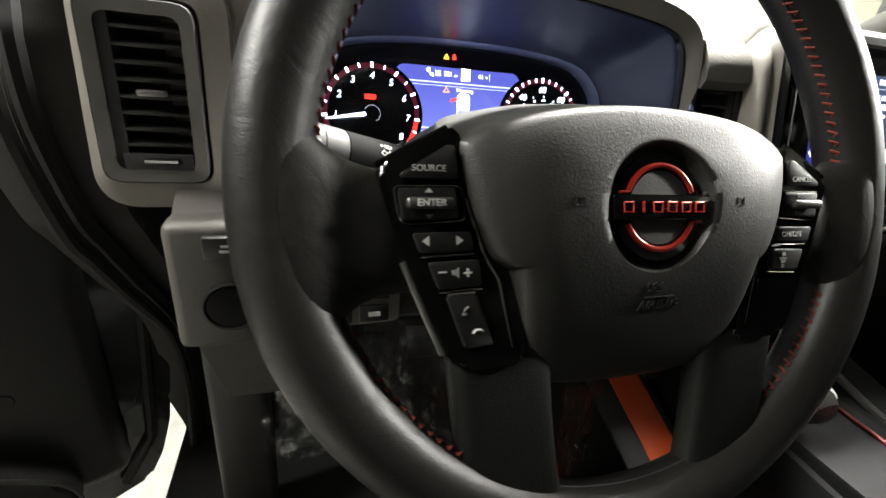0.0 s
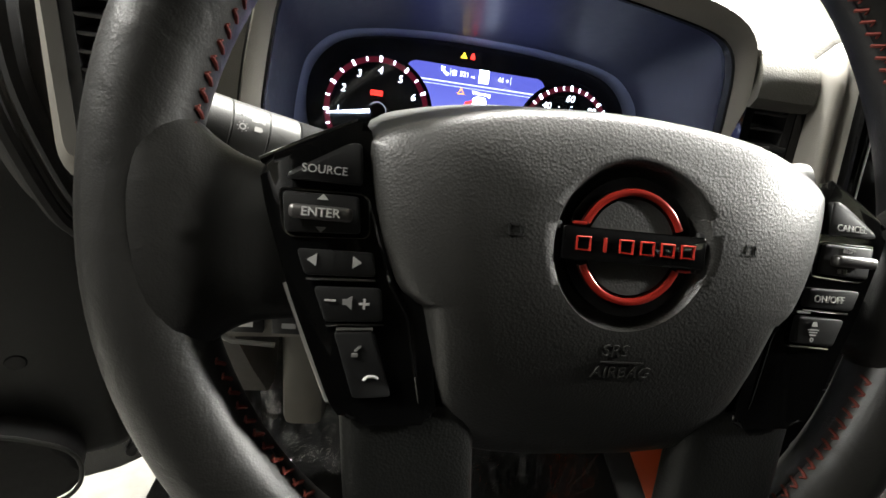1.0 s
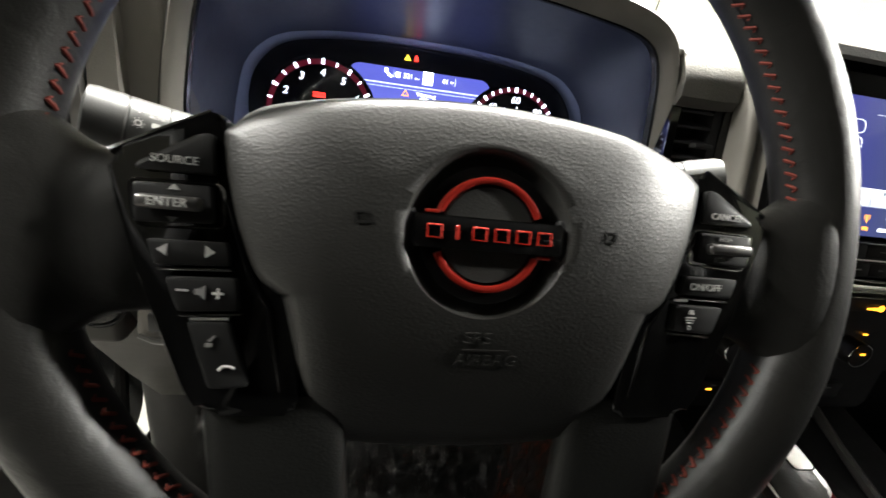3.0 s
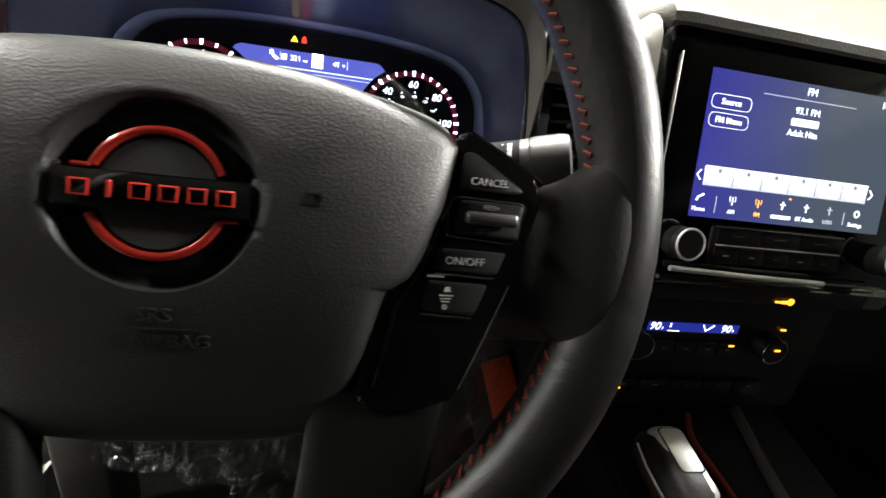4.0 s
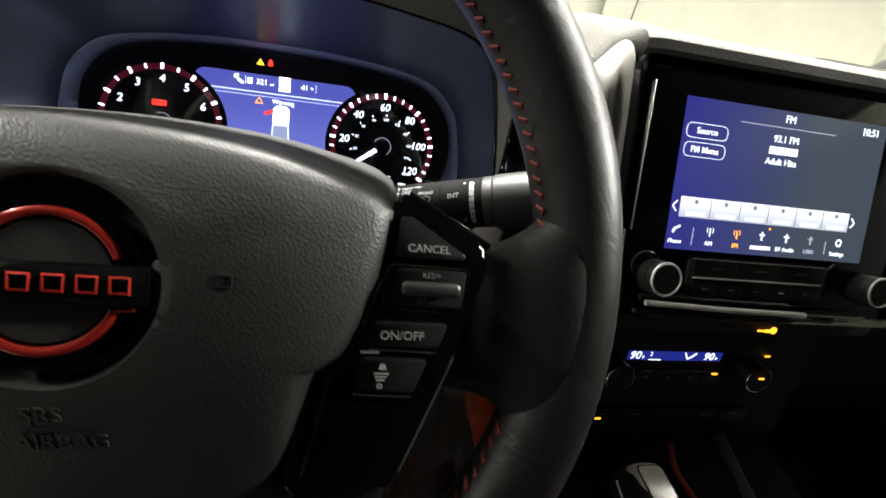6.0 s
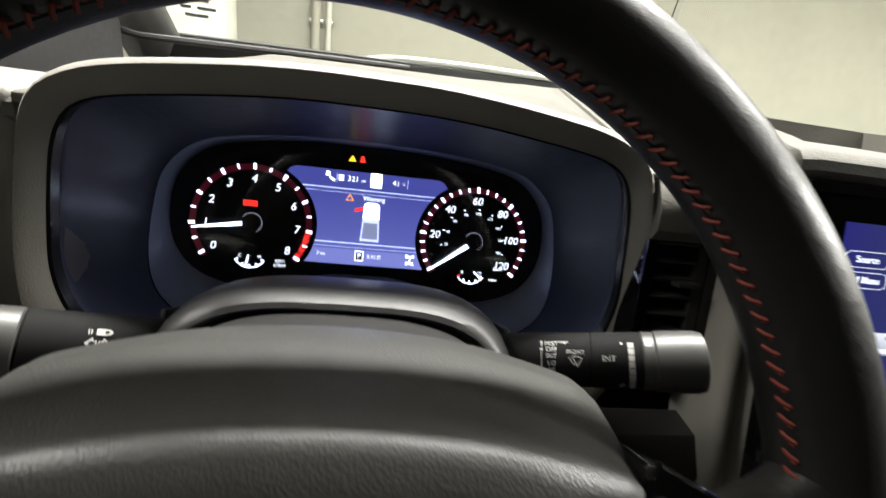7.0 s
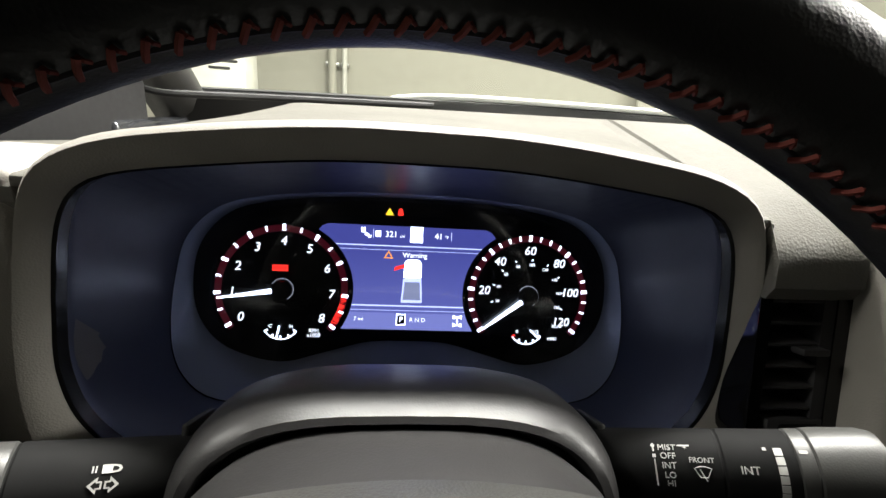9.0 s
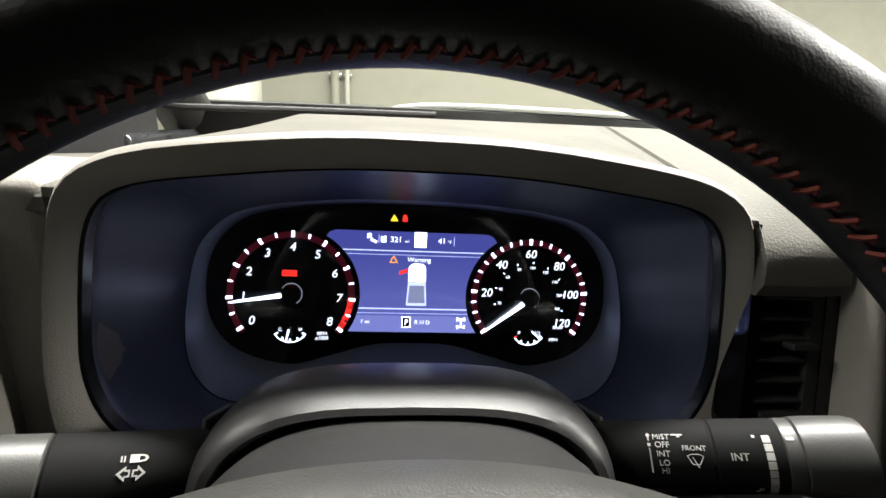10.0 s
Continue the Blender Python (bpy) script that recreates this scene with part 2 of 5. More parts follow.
def tube(points, radius, seg=8, closed=False, bm=None, flat=1.0):
    """A round bar along points; radius may be a list."""
    pts = [Vector(p) for p in points]
    n = len(pts)
    rings = []
    side = None
    for i, p in enumerate(pts):
        a, b = (pts[i - 1], pts[(i + 1) % n]) if closed else (pts[max(i - 1, 0)], pts[min(i + 1, n - 1)])
        d = (b - a).normalized()
        side = (side - d * side.dot(d)).normalized() if side else d.orthogonal().normalized()
        up = d.cross(side)
        r = radius[i] if isinstance(radius, (list, tuple)) else radius
        rings.append([p + side * math.cos(2 * math.pi * k / seg) * r + up * math.sin(2 * math.pi * k / seg) * r * flat for k in range(seg)])
    if closed:
        rings.append(rings[0])
        bm = loft(rings, True, False, False, bm)
        bmesh.ops.remove_doubles(bm, verts=bm.verts, dist=1e-6)
        return bm
    return loft(rings, True, True, True, bm)


def turned(profile, seg=32, m=None):
    """A turned body: rows of radius and height along z."""
    rings = [[(r * math.cos(2 * math.pi * k / seg), r * math.sin(2 * math.pi * k / seg), z) for k in range(seg)] for r, z in profile]
    bm = loft(rings)
    if m:
        bmesh.ops.transform(bm, matrix=m, verts=bm.verts)
    return bm


def oval(cx, cy, a, b, n=2.0, count=64, lo=0.0, hi=2 * math.pi):
    """Points of a rounded rectangle (superellipse)."""
    out = []
    for k in range(count):
        t = lo + (hi - lo) * k / count
        c, s = math.cos(t), math.sin(t)
        out.append((cx + a * math.copysign(abs(c) ** (2 / n), c), cy + b * math.copysign(abs(s) ** (2 / n), s)))
    return out


def smooth_line(pts, steps=5, closed=True):
    """A soft curve through points."""
    n = len(pts)
    out = []
    for i in range(n if closed else n - 1):
        p = [Vector(pts[(i + k) % n] if closed else pts[min(max(i + k, 0), n - 1)]) for k in (-1, 0, 1, 2)]
        for s in range(steps):
            t = s / steps
            out.append(tuple(0.5 * (2 * p[1] + (p[2] - p[0]) * t + (2 * p[0] - 5 * p[1] + 4 * p[2] - p[3]) * t * t + (3 * p[1] - p[0] - 3 * p[2] + p[3]) * t ** 3)))
    if not closed:
        out.append(tuple(pts[-1]))
    return out


def rounded(outline, r, steps=4):
    """Cuts the corners of an outline with arcs of about radius r."""
    out = []
    n = len(outline)
    for i in range(n):
        a, b, c = (Vector(outline[(i + k) % n]) for k in (-1, 0, 1))
        p, q = b + (a - b).normalized() * min(r, (a - b).length * 0.45), b + (c - b).normalized() * min(r, (c - b).length * 0.45)
        for s in range(steps + 1):
            t = s / steps
            out.append(tuple((1 - t) ** 2 * p + 2 * t * (1 - t) * b + t * t * q))
    return out


def lettering(name, words, size, mat, parent, x, y, z, turn=0.0, align="CENTER", shear=0.0, bold=0.0, thick=0.0002, wide=1.0):
    """Printed or lit words as a thin mesh in the parent's frame."""
    cu = bpy.data.curves.new(name, "FONT")
    cu.body, cu.size, cu.align_x, cu.align_y, cu.shear, cu.offset, cu.extrude, cu.resolution_u = words, size, align, "CENTER", shear, bold * size, thick, 3
    tmp = bpy.data.objects.new(name, cu)
    me = bpy.data.meshes.new_from_object(tmp)
    bpy.data.objects.remove(tmp)
    bpy.data.curves.remove(cu)
    me.name = name
    me.materials.clear()
    me.materials.append(mat)
    ob = new(name, me)
    ob.parent = parent
    ob.matrix_local = pose(x, y, z, 0, 0, turn) @ Matrix.Diagonal((wide, 1, 1, 1))
    return ob


def bar(name, mat, parent, x, y, z, sx, sy, turn=0.0, thick=0.0004):
    """A small flat mark."""
    o = part(name, boxed(0, 0, 0, sx, sy, thick), mat, parent, smooth=False)
    o.matrix_local = pose(x, y, z, 0, 0, turn)
    return o


def mark(name, outline, mat, parent, z, thick=0.0003):
    return part(name, prism(outline, z, z + thick), mat, parent, smooth=False)


WHEEL = plane_at(0, 0.035, 1.25, 23)
CLUSTER = plane_at(0.0045, 0.347, 1.25, 16)
RADIO = plane_at(0.433, 0.170, 1.25, 15.8)


# ---- the garage round the truck ----
def garage():
    x0, x1, y0, y1, h = -4.2, 8.6, -6.0, 4.0, 3.4

    def flat(name, bm, mat, label, category):
        return tagged(part(name, bm, mat, None, label, smooth=False), label, category, "", "structure")

    flat("floor", boxed((x0 + x1) / 2, (y0 + y1) / 2, -0.1, x1 - x0, y1 - y0, 0.2), CONCRETE, "pale smooth concrete garage floor under the truck", "floor")
    flat("ceiling", boxed((x0 + x1) / 2, (y0 + y1) / 2, h + 0.1, x1 - x0, y1 - y0, 0.2), CEIL, "white garage ceiling with added tube lights", "ceiling")
    # Unseen walls: two darkened against bounce light, the east one pale to reflect it.
    flat("wall_south", boxed((x0 + x1) / 2, y0 - 0.1, h / 2, x1 - x0, 0.2, h), WALLDARK, "plain unseen wall behind the truck, darkened to cut bounce light", "wall")
    flat("wall_west", boxed(x0 - 0.1, (y0 + y1) / 2, h / 2, 0.2, y1 - y0, h), WALLDARK, "plain unseen wall beside the truck, darkened to cut bounce light", "wall")
    flat("wall_east", boxed(x1 + 0.1, (y0 + y1) / 2, h / 2, 0.2, y1 - y0, h), WALL, "unseen off-white wall beside the truck, added to reflect light", "wall")
    flat("wall_north", boxed((x0 + x1) / 2, y1 + 0.1, h / 2, x1 - x0, 0.2, h), WALL, "off-white garage wall ahead of the truck", "wall")
    # hanging sheet with soft folds on the wall ahead
    cols, rows = 90, 34
    bm = bmesh.new()
    grid = []
    for j in range(rows + 1):
        z = 3.4 * j / rows
        row = []
        for i in range(cols + 1):
            x = 2.05 + 2.85 * i / cols
            p = Vector((x, 0, z))
            fold = 0.035 * math.sin(5.2 * x + 1.5 * z + 2 * noise.noise(p * 0.9)) + 0.03 * noise.noise(Vector((x * 2.5 + z, 3, z * 1.2 - x)))
            row.append(bm.verts.new((x + 0.02 * math.sin(3 * z), 3.88 + fold * 0.8 - 0.10 * (x - 2.05) / 2.85, z)))
        grid.append(row)
    for a, b in zip(grid, grid[1:]):
        for i in range(cols):
            bm.faces.new((a[i], a[i + 1], b[i + 1], b[i]))
    sheet = part("hanging_sheet", bm, WALL)
    sheet.modifiers.new("thickness", "SOLIDIFY").thickness = 0.004
    tagged(sheet, "creased off-white plastic sheet hanging on the wall", "sheet")
    # dark seam cord with two clips at the sheet's edge
    seam = thing("seam_cord", pose(2.24, 3.78, 1.6), "thin dark cord with clips on the white sheet", "cord")
    part("cord", tube([(0.00, 0, 0.05), (0.03, 0, 0.4), (0.07, 0.01, 0.8), (0.13, 0.01, 1.3), (0.2, 0.02, 1.7)], 0.006), DARK, seam)
    part("cord", tube([(0.05, 0.01, 0.02), (0.09, 0.01, 0.4), (0.14, 0.02, 0.9), (0.24, 0.02, 1.6)], 0.004), INKGREY, seam)
    part("clip", boxed(0.02, -0.005, 0.26, 0.03, 0.02, 0.07, 0.004), RUBBER, seam)
    part("clip", boxed(0.0, -0.005, 0.05, 0.03, 0.02, 0.04, 0.004), RUBBER, seam)
    # two upright pipes
    for px, r, mat in ((-0.60, 0.035, WALL), (-0.50, 0.022, BOXGREY)):
        pipe = thing("wall_pipe", pose(px, 3.94, 0), "upright pale pipe fixed on the garage wall", "pipe", "wall pipes")
        part("pipe", tube([(0, 0, 0), (0, 0, 3.4)], r, 16), mat, pipe)
        for z in (0.6, 1.7, 2.9):
            part("bracket", boxed(0, 0.02, z, r * 3, 0.05, 0.03, 0.004), SILVER, pipe)
    # grey cabinet with a printed notice
    cab = thing("wall_cabinet", pose(-1.02, 2.70, 0), "grey painted upright cabinet with a small printed notice", "cabinet")
    part("body", boxed(0, 0, 0.92, 0.33, 0.22, 1.84, 0.01), BOXGREY, cab)
    part("door", boxed(0, -0.115, 0.95, 0.30, 0.012, 1.7, 0.003), BOXGREY, cab)
    for k, (wd, z) in enumerate(((0.12, 1.60), (0.05, 1.565), (0.09, 1.565), (0.11, 1.53))):
        part("print_bar", boxed(0.04 + (0.05 if k == 2 else -0.05 if k == 1 else 0), -0.1235, z, wd, 0.003, 0.011), DARK, cab, smooth=False)
    # ceiling tube lights, unseen, added to go with the lamps
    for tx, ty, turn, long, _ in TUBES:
        lamp = thing("added_ceiling_light", pose(tx, ty, 3.4, 0, 0, turn), "unseen batten ceiling light with two lit tubes, added to light the cab", "ceiling light", "garage tube lights")
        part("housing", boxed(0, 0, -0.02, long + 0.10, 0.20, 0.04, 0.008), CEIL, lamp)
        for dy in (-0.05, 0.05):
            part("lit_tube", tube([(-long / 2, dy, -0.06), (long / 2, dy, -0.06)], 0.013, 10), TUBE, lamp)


garage()


# ---- the truck's cab shell ----
def truck_shell():
    def structure(name, bm, mat, label, category, smooth=True):
        return tagged(part(name, bm, mat, None, label, smooth), label, category, "", "structure")

    structure("cab_floor", boxed(0.42, -0.15, 0.56, 1.66, 1.9, 0.08), CARPET, "black carpeted cab floor", "floor")
    roof = loft([[(x, y, 1.80 + 0.05 * math.cos((x - 0.42) * 1.6) * math.cos((y + 0.6) * 1.1) + dz) for x in [(-0.34 + 1.52 * i / 12) for i in range(13)]] for y, dz in ((0.10, 0), (-0.2, 0), (-0.6, 0), (-1.0, 0), (-1.1, -0.02))], closed=False)
    ob = structure("cab_roof", roof, HEADLINER, "grey cloth headliner under the cab roof", "roof")
    ob.modifiers.new("thickness", "SOLIDIFY").thickness = 0.03
    structure("cab_back", boxed(0.42, -1.12, 1.20, 1.62, 0.06, 1.30, 0.01), DARK, "dark rear wall of the cab", "wall")
    # Unseen panel, drawn forward to keep light from behind left off the wheel.
    structure("side_light_block", boxed(-0.40, -0.75, 1.18, 0.07, 0.80, 1.28, 0.02), DARK, "unseen closed rear side of the cab, added to block light", "wall")
    # Unseen wall raised so that light from the right misses the lower wheel.
    structure("side_wall", boxed(1.25, -0.2, 1.065, 0.07, 1.9, 1.13, 0.02), DARK, "unseen passenger side wall, raised to cut light from the right", "wall")
    structure("bulkhead", boxed(0.42, 0.86, 0.98, 1.66, 0.06, 0.82), DARK, "dark firewall behind the dashboard", "wall")
    for sx in (-0.40, 1.24):
        s = 1 if sx > 0 else -1
        structure("windscreen_pillar", tube([(sx + 0.02 * s, 0.93, 1.33), (sx + 0.0 * s, 0.78, 1.43), (sx - 0.03 * s, 0.45, 1.62), (sx - 0.06 * s, 0.10, 1.83)], [0.05, 0.045, 0.04, 0.04], 12), LOWTRIM, "dark grey trimmed windscreen pillar", "pillar")
        structure("rear_pillar", tube([(sx, -1.05, 0.6), (sx, -1.05, 1.3), (sx - 0.06 * s, -1.0, 1.83)], 0.06, 12), HEADLINER, "grey trimmed rear pillar", "pillar")
    foot = prism([(0.40, 1.26), (0.72, 1.26), (0.72, 1.405), (0.60, 1.50), (0.42, 1.62)], -0.43, -0.385, 0.012)
    bmesh.ops.transform(foot, matrix=Matrix(((0, 0, 1, 0), (1, 0, 0, 0), (0, 1, 0, 0), (0, 0, 0, 1))), verts=foot.verts)
    structure("pillar_foot", foot, RUBBER, "black trim at the foot of the windscreen pillar", "pillar")
    structure("roof_rail", tube([(-0.34, 0.12, 1.81), (-0.36, -1.05, 1.80)], 0.04, 10), HEADLINER, "grey roof rail over the door opening", "rail")
    structure("roof_rail", tube([(1.18, 0.12, 1.81), (1.20, -1.05, 1.80)], 0.04, 10), HEADLINER, "grey roof rail over the side window", "rail")
    structure("header_rail", tube([(-0.36, 0.12, 1.81), (0.42, 0.16, 1.84), (1.2, 0.12, 1.81)], 0.035, 10), HEADLINER, "grey windscreen header trim", "rail")
    # windscreen
    rows = []
    for j in range(9):
        f = j / 8
        rows.append([(-0.37 + 0.03 * f + (1.58 - 0.06 * f) * i / 16, 0.90 - 0.76 * f + 0.10 * math.sin(math.pi * i / 16) * (1 - 0.6 * f), 1.365 + 0.46 * f) for i in range(17)])
    ws = structure("windscreen", loft(rows, closed=False), GLASS, "clear raked windscreen glass", "window")
    ws.visible_shadow = False
    # black band along the foot of the windscreen
    line = [(-0.40 + 1.66 * i / 24, 0.86 + 0.10 * math.sin(math.pi * i / 24), 1.393 + 0.016 * math.sin(math.pi * i / 24)) for i in range(25)]
    structure("windscreen_trim", loft([[(x, y, z + 0.006), (x, y + 0.05, z + 0.010), (x, y + 0.05, z - 0.03), (x, y, z - 0.03)] for x, y, z in line]), RUBBER, "black trim along the foot of the windscreen", "trim")
    corner = [(-0.420, 0.72, 1.412), (-0.409, 0.72, 1.399), (-0.374, 0.725, 1.388), (-0.32, 0.74, 1.3885), (-0.20, 0.80, 1.393), (0.05, 0.87, 1.400)]
    structure("windscreen_trim", tube(smooth_line(corner, 5, False), 0.0055, 8), RUBBER, "black trim curving up at the windscreen's corner", "trim")
    side = structure("side_window", boxed(1.23, -0.35, 1.72, 0.006, 1.3, 0.18), GLASS, "clear side window glass", "window", False)
    side.visible_shadow = False
    # bonnet seen past the dashboard
    hood = thing("truck_bonnet", pose(0.42, 1.7, 1.275), "white painted truck bonnet with raised centre", "bonnet")
    rows = []
    for j in range(15):
        y = -0.74 + 1.5 * j / 14
        row = []
        for i in range(33):
            x = -0.78 + 1.56 * i / 32
            bulge = 0.035 * (1 / (1 + math.exp((abs(x) - 0.50) * 40)))
            row.append((x, y, 0.12 + bulge - 0.10 * abs(x / 0.78) ** 4 - 0.05 * max(0, (y - 0.2)) ** 2))
        rows.append(row)
    skin = part("panel", loft(rows, closed=False), PAINT, hood)
    skin.modifiers.new("thickness", "SOLIDIFY").thickness = 0.012
    part("front", boxed(0, 0.02, -0.45, 1.5, 1.4, 1.0, 0.05), PAINT, hood)
    # sill, lower body and curved door jamb of the open door
    structure("sill", boxed(-0.398, -0.15, 0.48, 0.05, 1.3, 0.16, 0.02, 3), BODY, "dark glossy painted door sill", "sill")
    structure("cowl_side", boxed(-0.394, 0.77, 0.90, 0.034, 0.30, 0.90, 0.012, 3), BODY, "dark glossy painted body side ahead of the door", "body")
    jamb = [(0.300, 1.40), (0.286, 1.32), (0.276, 1.283), (0.278, 1.223), (0.313, 1.13), (0.348, 1.085), (0.420, 0.996), (0.520, 0.875), (0.558, 0.78), (0.565, 0.70), (0.546, 0.624), (0.50, 0.54), (0.44, 0.49)]
    pts = [Vector((-0.385, y, z)) for y, z in smooth_line(jamb, 5, False)]
    structure("door_seal", tube(pts, 0.009, 8), RUBBER, "black rubber seal round the door opening", "seal")
    for off, r, mat, label in ((-0.016, 0.0035, LOWTRIM, "thin grey lip of the door seal"), (-0.030, 0.007, RUBBER, "second black rubber seal of the door opening")):
        structure("door_seal", tube([p + Vector((-0.004, off, off * 0.25)) for p in pts], r, 8), mat, label, "seal")
    def edge(z):
        """Outer side of the jamb: it narrows towards the sill."""
        f = min(1, max(0, (z - 0.58) / 0.10))
        return -0.400 - 0.036 * f * f * (3 - 2 * f)

    rings = [[(edge(p.z), p.y + 0.004, p.z), (-0.39, p.y + 0.004, p.z), (-0.375, p.y + 0.012, p.z), (-0.352, p.y + 0.02, p.z), (-0.345, p.y + 0.035, p.z), (-0.345, p.y + 0.10, p.z), (edge(p.z), p.y + 0.10, p.z)] for p in pts]
    structure("jamb_trim", loft(rings), LOWTRIM, "grey plastic trim along the door opening", "trim")


truck_shell()


def open_door():
    """The driver's door, swung open about its front hinge: x runs along it, z up, its trimmed face towards the cab."""
    a = math.atan2(-0.36, -0.93)
    d = thing("door_1", pose(-0.455, 0.53, 0.50, 0, 0, math.degrees(a)), "open driver's door with dark grey inner trim panel", "door", "", "structure")
    shell = prism(rounded([(-0.050, 0.86), (-0.048, 0.27), (-0.028, 0.12), (-0.006, 0.045), (0.022, -0.010), (0.085, -0.030), (1.06, -0.030), (1.08, 0.86)], 0.012, 4), -0.085, -0.025, 0.010)
    bmesh.ops.transform(shell, matrix=Matrix(((1, 0, 0, 0), (0, 0, 1, 0), (0, 1, 0, 0), (0, 0, 0, 1))), verts=shell.verts)
    part("shell", shell, BODY, d)
    part("trim_panel", boxed(0.53, 0.0, 0.46, 0.98, 0.07, 0.78, 0.03, 3), DOORTRIM, d, "dark grey grained trim panel")
    part("armrest", boxed(0.60, 0.06, 0.40, 0.62, 0.07, 0.08, 0.025, 3), RUBBER, d)
    rim = [(0.12, 0.04), (0.46, 0.05), (0.60, 0.10), (0.56, 0.20), (0.20, 0.22), (0.10, 0.14)]
    part("map_pocket", pocket(rim), RUBBER, d)
    # Paler tube stands in for the highlight along the pocket rim.
    part("pocket_lip", tube([(x, 0.080, z) for x, z in rounded(rim, 0.05, 6)], 0.0035, 8, True), LOWTRIM, d, "paler grey lip drawing the highlight round the pocket")
    part("upper_roll", tube([(0.04, 0.03, 0.84), (0.5, 0.035, 0.86), (1.0, 0.03, 0.86)], 0.03, 12), DOORTRIM, d)
    part("lock_knob", turned([(0.011, 0), (0.011, 0.006), (0.008, 0.009), (0.001, 0.009)], 16, pose(0.20, 0.034, 0.70, -90)), RUBBER, d)
    part("check_hole", turned([(0.014, 0), (0.012, 0.003), (0.001, 0.003)], 16, pose(0.16, 0.034, 0.30, -90)), RUBBER, d)
    part("edge_seal", tube([(0.06, -0.018, 0.01), (0.005, -0.018, 0.10), (-0.022, -0.018, 0.4), (-0.022, -0.018, 0.8)], 0.010, 8), RUBBER, d)
    part("frame", tube([(0.05, -0.02, 0.84), (0.25, -0.02, 1.12), (0.55, -0.02, 1.30), (1.0, -0.02, 1.32)], 0.022, 8), RUBBER, d)
    sail = prism([(0.0, 0.80), (0.36, 0.85), (0.36, 1.22), (0.10, 1.20), (0.02, 1.02)], 0.0, 0.03, 0.006)
    bmesh.ops.transform(sail, matrix=Matrix(((1, 0, 0, 0), (0, 0, 1, -0.025), (0, 1, 0, 0), (0, 0, 0, 1))), verts=sail.verts)
    part("mirror_panel", sail, RUBBER, d, "black mirror mount panel")
    part("hinge", boxed(-0.05, -0.05, 0.25, 0.06, 0.03, 0.07, 0.006), BODY, d)
    part("hinge", boxed(-0.05, -0.05, 0.62, 0.06, 0.03, 0.07, 0.006), BODY, d)


def pocket(rim):
    bm = prism(rounded(rim, 0.05, 4), 0.0, 0.05, 0.014, 3)
    bmesh.ops.transform(bm, matrix=Matrix(((1, 0, 0, 0), (0, 0, 1, 0.03), (0, 1, 0, 0), (0, 0, 0, 1))), verts=bm.verts)
    return bm


open_door()


# ---- the dashboard ----
# half outlines of the gauge hood, from the top middle down: distance from its middle, height
HOOD_X = 0.006
HOOD_OUT = [(0.0, 1.3835), (0.035, 1.3832), (0.07, 1.3810), (0.11, 1.3765), (0.145, 1.3710), (0.167, 1.3635), (0.181, 1.353), (0.189, 1.338), (0.1955, 1.312), (0.2025, 1.280), (0.208, 1.240), (0.208, 1.195), (0.197, 1.158), (0.165, 1.142), (0.08, 1.140)]
HOOD_IN = [(0.0, 1.3645), (0.035, 1.3642), (0.07, 1.3620), (0.11, 1.3575), (0.142, 1.3530), (0.161, 1.3475), (0.1725, 1.338), (0.180, 1.322), (0.1850, 1.300), (0.190, 1.270), (0.193, 1.240), (0.187, 1.210), (0.168, 1.185), (0.140, 1.165), (0.08, 1.152)]


def hood_top(x):
    """Height of the dashboard's front upper edge across the cab."""
    t = abs(x - HOOD_X)
    arch = 0.0
    for (a, za), (b, zb) in zip(HOOD_OUT[:11], HOOD_OUT[1:11]):
        if a <= t <= b:
            arch = za + (zb - za) * (t - a) / (b - a)
    side = 1.349 if x < 0 else 1.347 + 0.030 / (1 + math.exp(-(x - 0.275) * 160))
    return max(arch, side)


